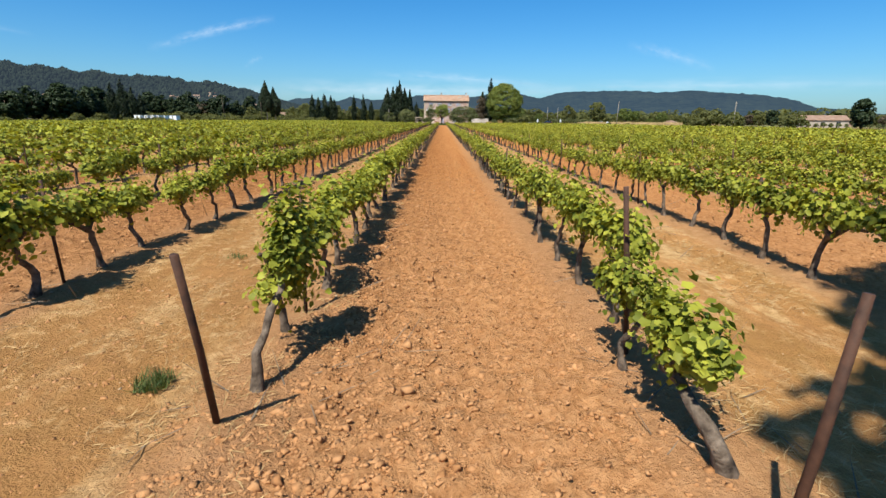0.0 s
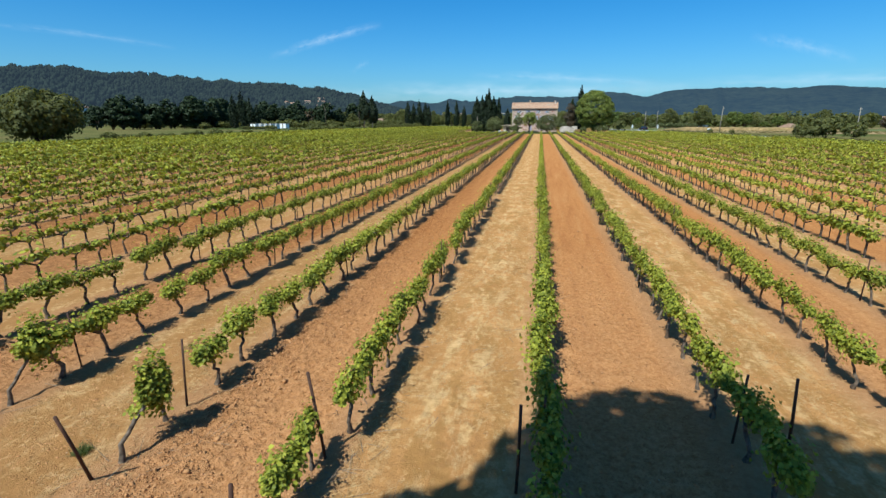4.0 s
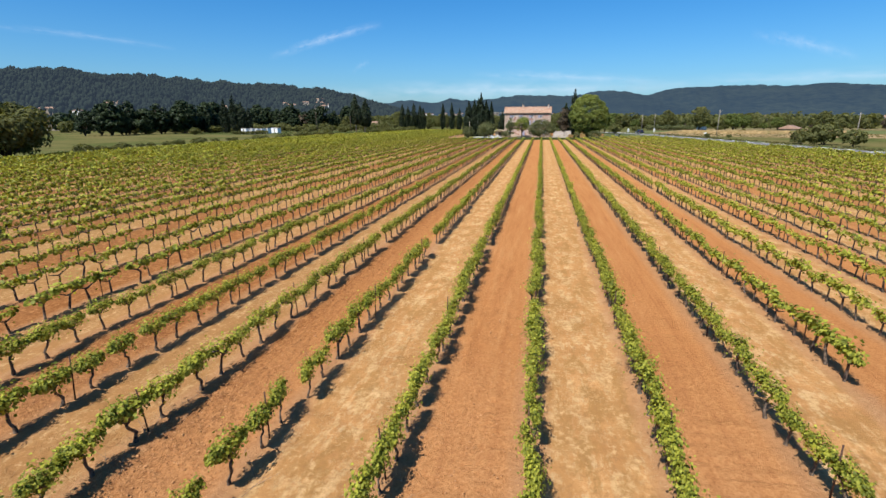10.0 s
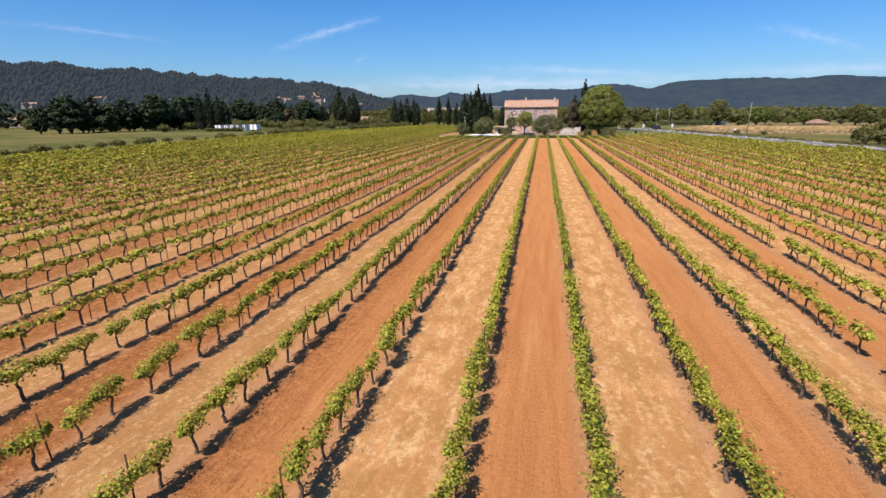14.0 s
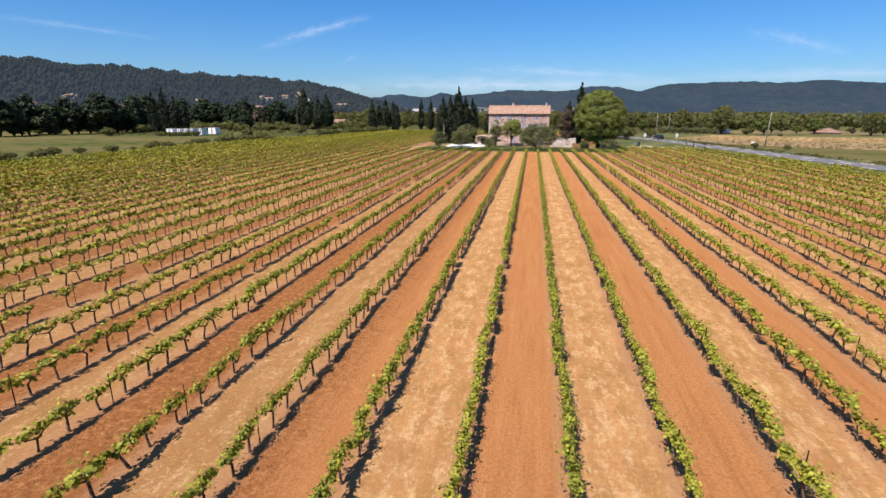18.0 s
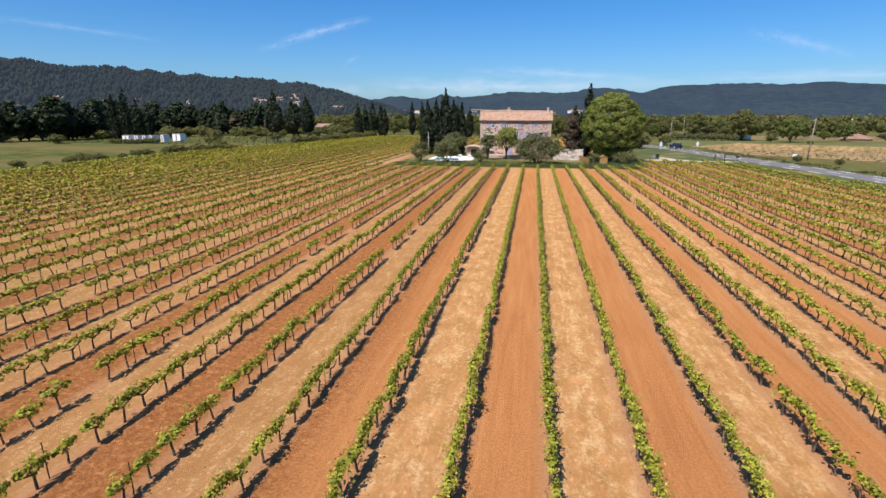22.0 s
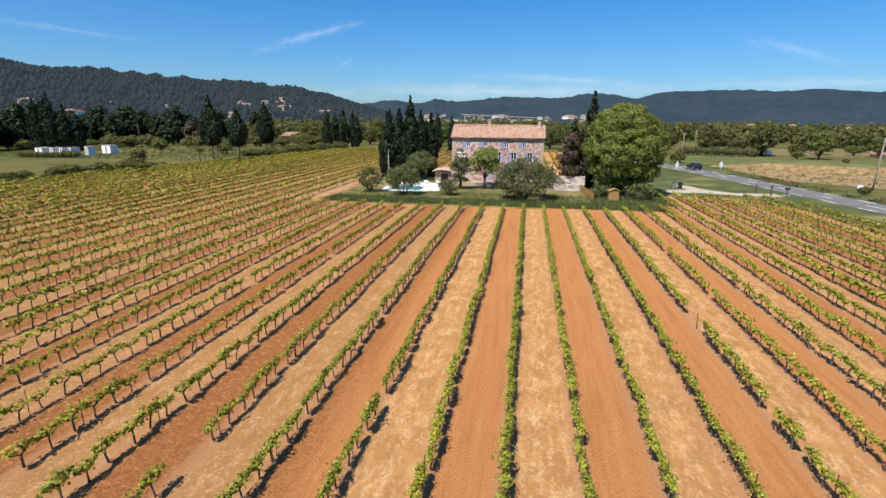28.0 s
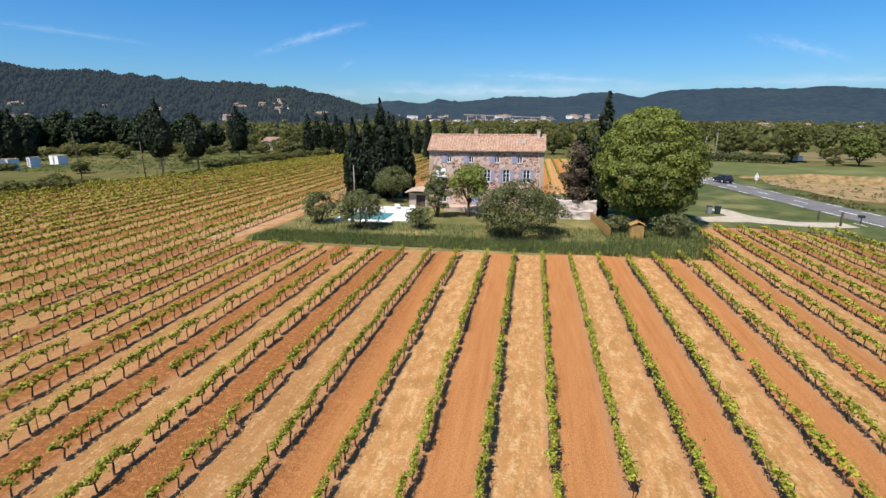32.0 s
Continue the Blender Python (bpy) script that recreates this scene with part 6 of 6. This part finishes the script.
# dark conifer belt round the meadow's far side
BELT = [(-176.0, 182.0), (-160.0, 212.0), (-158.0, 236.0), (-170.0, 268.0), (-142.0, 284.0), (-120.0, 293.0)]
for i in range(46):
    f = i / 45 * (len(BELT) - 1)
    k = min(int(f), len(BELT) - 2)
    (ax, ay), (bx, by) = BELT[k], BELT[k + 1]
    back = abs(rng_t.normal(0, 5))
    plant(("pine_a", "pine_b", "pine_c")[i % 3], ax + (bx - ax) * (f - k) - back + rng_t.normal(0, 1.5), ay + (by - ay) * (f - k) + back * 0.5, rng_t.uniform(0.75, 1.15), rng_t.uniform(0.9, 1.25))
# mixed trees behind it
for i in range(54):
    f = i / 53
    x = -235 + 165 * f + rng_t.normal(0, 3)
    y = 247 + 62 * f + rng_t.normal(0, 8)
    if -118 < x < -96 and rng_t.random() < 0.4:
        continue
    if x < -207:
        plant(("wood_a", "bush_a", "spring_a")[i % 3], x, y, rng_t.uniform(0.5, 0.8), 1.1)
    elif x > -110:
        plant(("wood_b", "spring_a", "wood_c", "bush_a")[i % 4], x, y, rng_t.uniform(0.45, 0.85), 1.1)
    elif i % 9 == 4:
        plant("bronze_a", x, y - 8, rng_t.uniform(0.7, 1.1))
    else:
        plant(("pine_a", "pine_b", "pine_c")[i % 3], x, y, rng_t.uniform(0.7, 1.2), rng_t.uniform(0.85, 1.2))
for i in range(14):
    plant(("wood_c", "bush_b", "spring_a")[i % 3], -330 + i * 9 + rng_t.normal(0, 4), 190 + i * 5 + rng_t.normal(0, 8), 0.65, 1.1)
# the single large leafy tree on the meadow's edge
tree("meadow_tree", (-80.0, 71.5, 0), 8.7, 6.6, 0.35, M_WOODS, M_TRUNK, 301, "large round green tree at the vineyard's edge", fork=0.01, leaves=12000, size=0.32, lump=0.26, count=120, low=-0.95)
# bare-stemmed cypresses
for x, y, h, r, clear, seed in ((-69.2, 204.6, 15.9, 2.5, 4.3, 31), (-70.0, 217.4, 13.4, 2.5, 3.5, 32), (-82.5, 255, 16.5, 3.0, 2.6, 33)):
    cypress("cypress_tree", (x, y, 0), h, r, 300 + seed, "dark rounded cypress on a bare pale stem", clear, 15000, group="cypresses in the meadow", bark=M_PALEBARK, taper=1.35, size=0.26, foot=0.45)
for x, y, h, r, seed in ((-69, 276, 14.6, 1.9, 1), (-66, 277, 13.2, 1.8, 2), (-62.5, 276, 15.0, 2.0, 3), (-59.5, 278, 13.8, 2.0, 4), (-57.5, 277, 12.2, 1.7, 5), (-44, 290, 15, 1.7, 6), (-40, 292, 12, 1.7, 7), (-24.0, 262, 13.5, 1.8, 8), (-20.0, 268, 12, 1.6, 9), (-33, 288, 10.5, 1.9, 10), (-51, 300, 15.5, 1.6, 11), (-12.5, 250, 9.5, 1.7, 12), (-141, 230, 18.5, 2.7, 13), (-138, 232, 15.0, 2.4, 14), (-145, 229, 16.5, 2.6, 15), (-135.5, 234, 12.0, 2.0, 16)):
    cypress("cypress_tree", (x, y, 0), h, r, 360 + seed, "tall dark cypress behind the vineyard", 0.0, 3000, group="cypresses behind the vineyard", size=0.27)
for i in range(60):
    f = i / 59
    plant(("bush_a", "bush_b")[i % 2], -205 + 135 * f + rng_t.normal(0, 2), 236 + 50 * f + rng_t.normal(0, 5), rng_t.uniform(0.6, 1.3), 1.2)
# hedge and scrub along the vineyard's far left edge
for i in range(96):
    f = i / 95
    y = 88 + 185 * f
    x = -79 - 3 * math.sin(f * 9) + max(0, (y - 170) * 0.19) + rng_t.normal(0, 1.5) - 2
    if 193 < y < 221 or (rng_t.random() < 0.35 and y < 170):
        continue
    plant(("bush_a", "bush_b")[i % 2], x, y, rng_t.uniform(0.3, 0.75) if y > 165 else rng_t.uniform(0.2, 0.45), 1.5)
for i in range(34):
    x, y, s = rng_t.uniform(-185, -85), rng_t.uniform(200, 262), rng_t.uniform(0.4, 1.1)
    if x < -140 or x > -100 or y > 240:
        plant(("bush_a", "bush_b")[i % 2], x, y, s, 1.1)
for i in range(30):
    plant(("wood_a", "wood_b", "wood_c")[i % 3], rng_t.uniform(-160, -55), rng_t.uniform(285, 345), rng_t.uniform(0.6, 1.1))
# woods behind the house and to the right
for i in range(44):
    plant(("wood_a", "wood_b", "spring_a")[i % 3], rng_t.uniform(-70, 60), rng_t.uniform(288, 350), rng_t.uniform(0.55, 0.95))
for i in range(52):
    f = i / 51
    plant(("wood_a", "bush_a", "wood_b", "bronze_a", "wood_c", "spring_a", "bush_b")[i % 7], 48 + 190 * f + rng_t.normal(0, 5), 326 - 50 * f + rng_t.normal(0, 18), rng_t.choice((0.28, 0.38, 0.5, 0.72)), rng_t.uniform(1.0, 1.6))
for i in range(20):
    plant("hedge", 58 + i * 0.98 + rng_t.normal(0, 0.2), 274.8 - i * 0.5, 0.95, 1.0)
for x, y, s, kind in ((81.0, 271.5, 1.15, "wood_a"), (92.5, 260.5, 0.8, "spring_a"), (71, 290, 1.0, "wood_b"), (105, 284, 0.8, "spring_a"), (92, 246, 0.35, "bush_a"), (86.3, 260.0, 0.75, "bush_b"), (63.6, 131.5, 0.95, "bush_a"), (66.0, 130.5, 0.7, "bush_b"), (68.0, 131.0, 1.35, "bush_b"), (70.2, 124.2, 1.0, "bush_a"), (82, 120, 1.1, "bush_b"), (46, 236, 0.8, "bush_a"), (57.5, 178, 0.35, "bush_a"), (62, 172, 0.4, "bush_b"), (34.5, 216, 1.1, "bush_a"), (31.5, 222, 0.8, "spring_b"), (130, 262, 0.9, "wood_c"), (117, 275, 0.8, "spring_a"), (140, 150, 0.5, "wood_c"), (104, 128, 0.7, "pine_a"), (151, 176, 0.5, "bronze_a"), (156, 172, 0.42, "pine_b"), (162, 170, 0.45, "pine_c"), (168, 166, 0.5, "wood_b"), (121, 178, 0.55, "bronze_a"), (113, 184, 0.5, "wood_c"), (131, 205, 0.5, "pine_a"), (158, 196, 0.5, "pine_b"), (146, 205, 0.55, "wood_a")):
    plant(kind, x, y, s)
for i in range(14):
    plant(("bush_a", "bush_b")[i % 2], -126 + i * 1.0, 206.2 + i * 0.25, 0.46, 1.1)
for i in range(22):
    plant("hedge", 117 + i * 1.65, 182 - i * 1.21, 0.6, 0.9)
for ob in protos.values():
    for o in (*ob.children_recursive, ob):
        bpy.data.objects.remove(o)


def far_woods(name, count, b0, b1, r0, r1, size, material, label, seed, holes=0.0):
    """Woods across the valley floor: clumps of rough leaves, too many to tell apart."""
    rng = np.random.default_rng(seed)
    b, r = np.radians(rng.uniform(b0, b1, count)), np.sqrt(rng.uniform(r0**2, r1**2, count))
    x, y = np.sin(b) * r, np.cos(b) * r
    keep = wave_noise(x / 70, y / 70, seed) > holes
    x, y = x[keep], y[keep]
    n, per = len(x), 90
    h = size * rng.uniform(0.6, 1.35, n)
    d = rng.normal(0, 1, (n, per, 3))
    d /= np.linalg.norm(d, axis=2, keepdims=True)
    c = np.stack([x, y, h * 0.52], 1)[:, None] + d * (h * 0.5)[:, None, None] * (1.05, 1.05, 0.92)
    v, q = leaf_quads(c.reshape(-1, 3), d.reshape(-1, 3), size * 0.14, rng, 0.8)
    tagged(new(name, mesh_of(name, v, q, material)), label, "woods", kind="stuff")


far_woods("valley_woods", 1300, -62, 60, 330, 640, 7.2, M_WOODS, "green woods across the valley floor", 91, -0.15)
far_woods("valley_woods", 1500, -60, 55, 640, 1500, 9.0, M_WOODS, "green woods across the valley floor", 92, -0.05)
far_woods("dark_woods", 260, -62, -36, 360, 760, 10.5, M_PINE, "dark conifer woods across the valley floor", 93, 0.05)

# ---- far buildings ----
M_TILEFAR = surface("far_clay_roof", (0.208, 0.128, 0.088), (0.304, 0.200, 0.144), 0.6, 0.9, 0.1, 0.0)


def villa(w, d, h, wall):
    v = thing("villa", (0, 0, -300), "pale rendered house with a low clay roof in the valley", "house", "villas on the hillside")
    part("wall", boxed(-w / 2, w / 2, -d / 2, d / 2, -6, h), wall, v)
    bm = bmesh.new()
    a = [bm.verts.new(p) for p in ((-w / 2 - 0.4, -d / 2 - 0.4, h), (w / 2 + 0.4, -d / 2 - 0.4, h), (w / 2 + 0.4, d / 2 + 0.4, h), (-w / 2 - 0.4, d / 2 + 0.4, h), (-w / 2 + 0.6, 0, h + d * 0.2), (w / 2 - 0.6, 0, h + d * 0.2))]
    for f in ((0, 1, 5, 4), (2, 3, 4, 5), (1, 2, 5), (3, 0, 4), (3, 2, 1, 0)):
        bm.faces.new([a[i] for i in f])
    part("roof", bm, M_TILEFAR, v)
    for x in (-w * 0.3, 0, w * 0.3):
        part("window", boxed(x - 0.6, x + 0.6, -d / 2 - 0.06, -d / 2 - 0.01, h * 0.35, h * 0.75), M_GLASS, v)
    return v


models = [villa(14, 9, 4.0, M_CREAM), villa(10, 8, 3.4, M_CREAM), villa(17, 9, 4.4, M_CREAM), villa(12, 10, 4.0, M_WHITE), villa(22, 12, 6, M_WHITE), villa(16, 11, 7, M_CREAM), villa(15, 9, 2.6, M_CREAM)]


def on_slope(b, rise, level):
    """Where the line at a bearing and rise, in degrees, from above the field meets the tree tops of a slope."""
    for r in range(520, 1500, 8):
        x, y = 6.3 + math.sin(radians(b)) * r, 92.0 + math.cos(radians(b)) * r
        if level(x, y) + 5.5 > 10.7 + r * math.tan(radians(rise)):
            break
    return x, y, max(level(x, y), 10.7 + r * math.tan(radians(rise)) - 2.0)


SLOPE_HOUSES = [(-47.8, 0.94), (-48.4, 0.83), (-47.8, 0.15), (-44.7, 0.20), (-45.2, 0.31), (-41.8, 0.77), (-37.0, 0.80), (-30.3, 1.18), (-30.9, 1.06), (-28.4, 1.56), (-26.7, 1.87), (-26.4, 1.65), (-26.9, 1.47), (-26.3, 1.14), (-27.0, 1.01), (-25.9, 1.08), (-31.7, 0.25), (-23.4, 0.75), (-22.4, 0.55), (-51.5, 0.4), (-54.0, 0.6)]
for i, (b, rise) in enumerate(SLOPE_HOUSES):
    x, y, z = on_slope(b, rise, west_level)
    copy_thing(models[i % 4], pose(x, y, z, 0, 0, rng_t.uniform(-30, 30)))
for i in range(100):
    b = radians(rng_t.uniform(-17, 8))
    r = rng_t.uniform(1530, 1800)
    x, y = math.sin(b) * r, math.cos(b) * r
    copy_thing(models[(2, 3, 4, 5, 1)[i % 5]], pose(x, y, north_level(x, y) + 4.5, 0, 0, rng_t.uniform(-30, 30)))
for i in range(8):
    b = radians(rng_t.uniform(14, 34))
    r = rng_t.uniform(600, 1300)
    copy_thing(models[i % 4], pose(math.sin(b) * r, math.cos(b) * r, 2.9, 0, 0, rng_t.uniform(-30, 30)))
copy_thing(models[6], pose(139, 189, 0, 0, 0, -30))
copy_thing(models[5], pose(203, 262, -7, 0, 0, 30))
copy_thing(models[6], pose(127.3, 286.7, -2.0, 0, 0, 60))
copy_thing(models[1], pose(-93, 300, 0, 0, 0, 10))
for k, (x, y) in enumerate(((-318, 292), (-300, 300), (-286, 338), (-272, 345), (-262, 352), (-345, 300), (-215, 372), (-180, 390))):
    copy_thing(models[k % 3], pose(x, y, 0.8, 0, 0, 30 + 7 * k))
for m in models:
    for o in (*m.children_recursive, m):
        bpy.data.objects.remove(o)

van = thing("white_van", (83.2, 275.0, 0.0), "white van parked under a tree", "van", turn=24)
part("body", boxed(-0.95, 0.95, -2.4, 2.4, 0.35, 1.75, 0.15), M_VAN, van)
part("windscreen", boxed(-0.8, 0.8, 2.38, 2.42, 1.0, 1.5, 0.01), M_GLASS, van)
for x in (-0.85, 0.85):
    for y in (-1.5, 1.5):
        wheel_into(van, x, y, 0.34, 0.2)

via = thing("viaduct", (-58, 1480, 0), "long pale viaduct crossing the far valley", "viaduct")
deck = part("deck", boxed(-118, 118, -4, 4, -0.8, 0.8, 0.2), M_CREAM, via)
deck.matrix_basis = pose(0, 0, 20.5, 0, 2.2, 0)
for i in range(10):
    x = -108 + i * 24
    part("pier", boxed(x - 1.2, x + 1.2, -2, 2, -2, 19.6 - x * 0.0384), M_CREAM, via)

for x, y, w in ((-122.2, 209.0, 1.5), (-119.2, 209.9, 0.75), (-117.2, 210.8, 0.75), (-115.5, 211.8, 0.65), (-116.4, 218.0, 0.7), (-116.2, 224.7, 1.9)):
    cv = thing("white_hut", (x, y, 0), "low white hut among the bushes at the meadow's far edge", "hut", "white huts", turn=-14)
    part("body", boxed(-w, w, -1.2, 1.2, -0.05, 2.45, 0.05), M_VAN, cv)
    part("roof", boxed(-w - 0.1, w + 0.1, -1.3, 1.3, 2.453, 2.54, 0.02), M_CREAM, cv)
    part("door", boxed(-0.35, 0.35, -1.23, -1.203, 0.4, 2.2), M_GREYWOOD, cv)
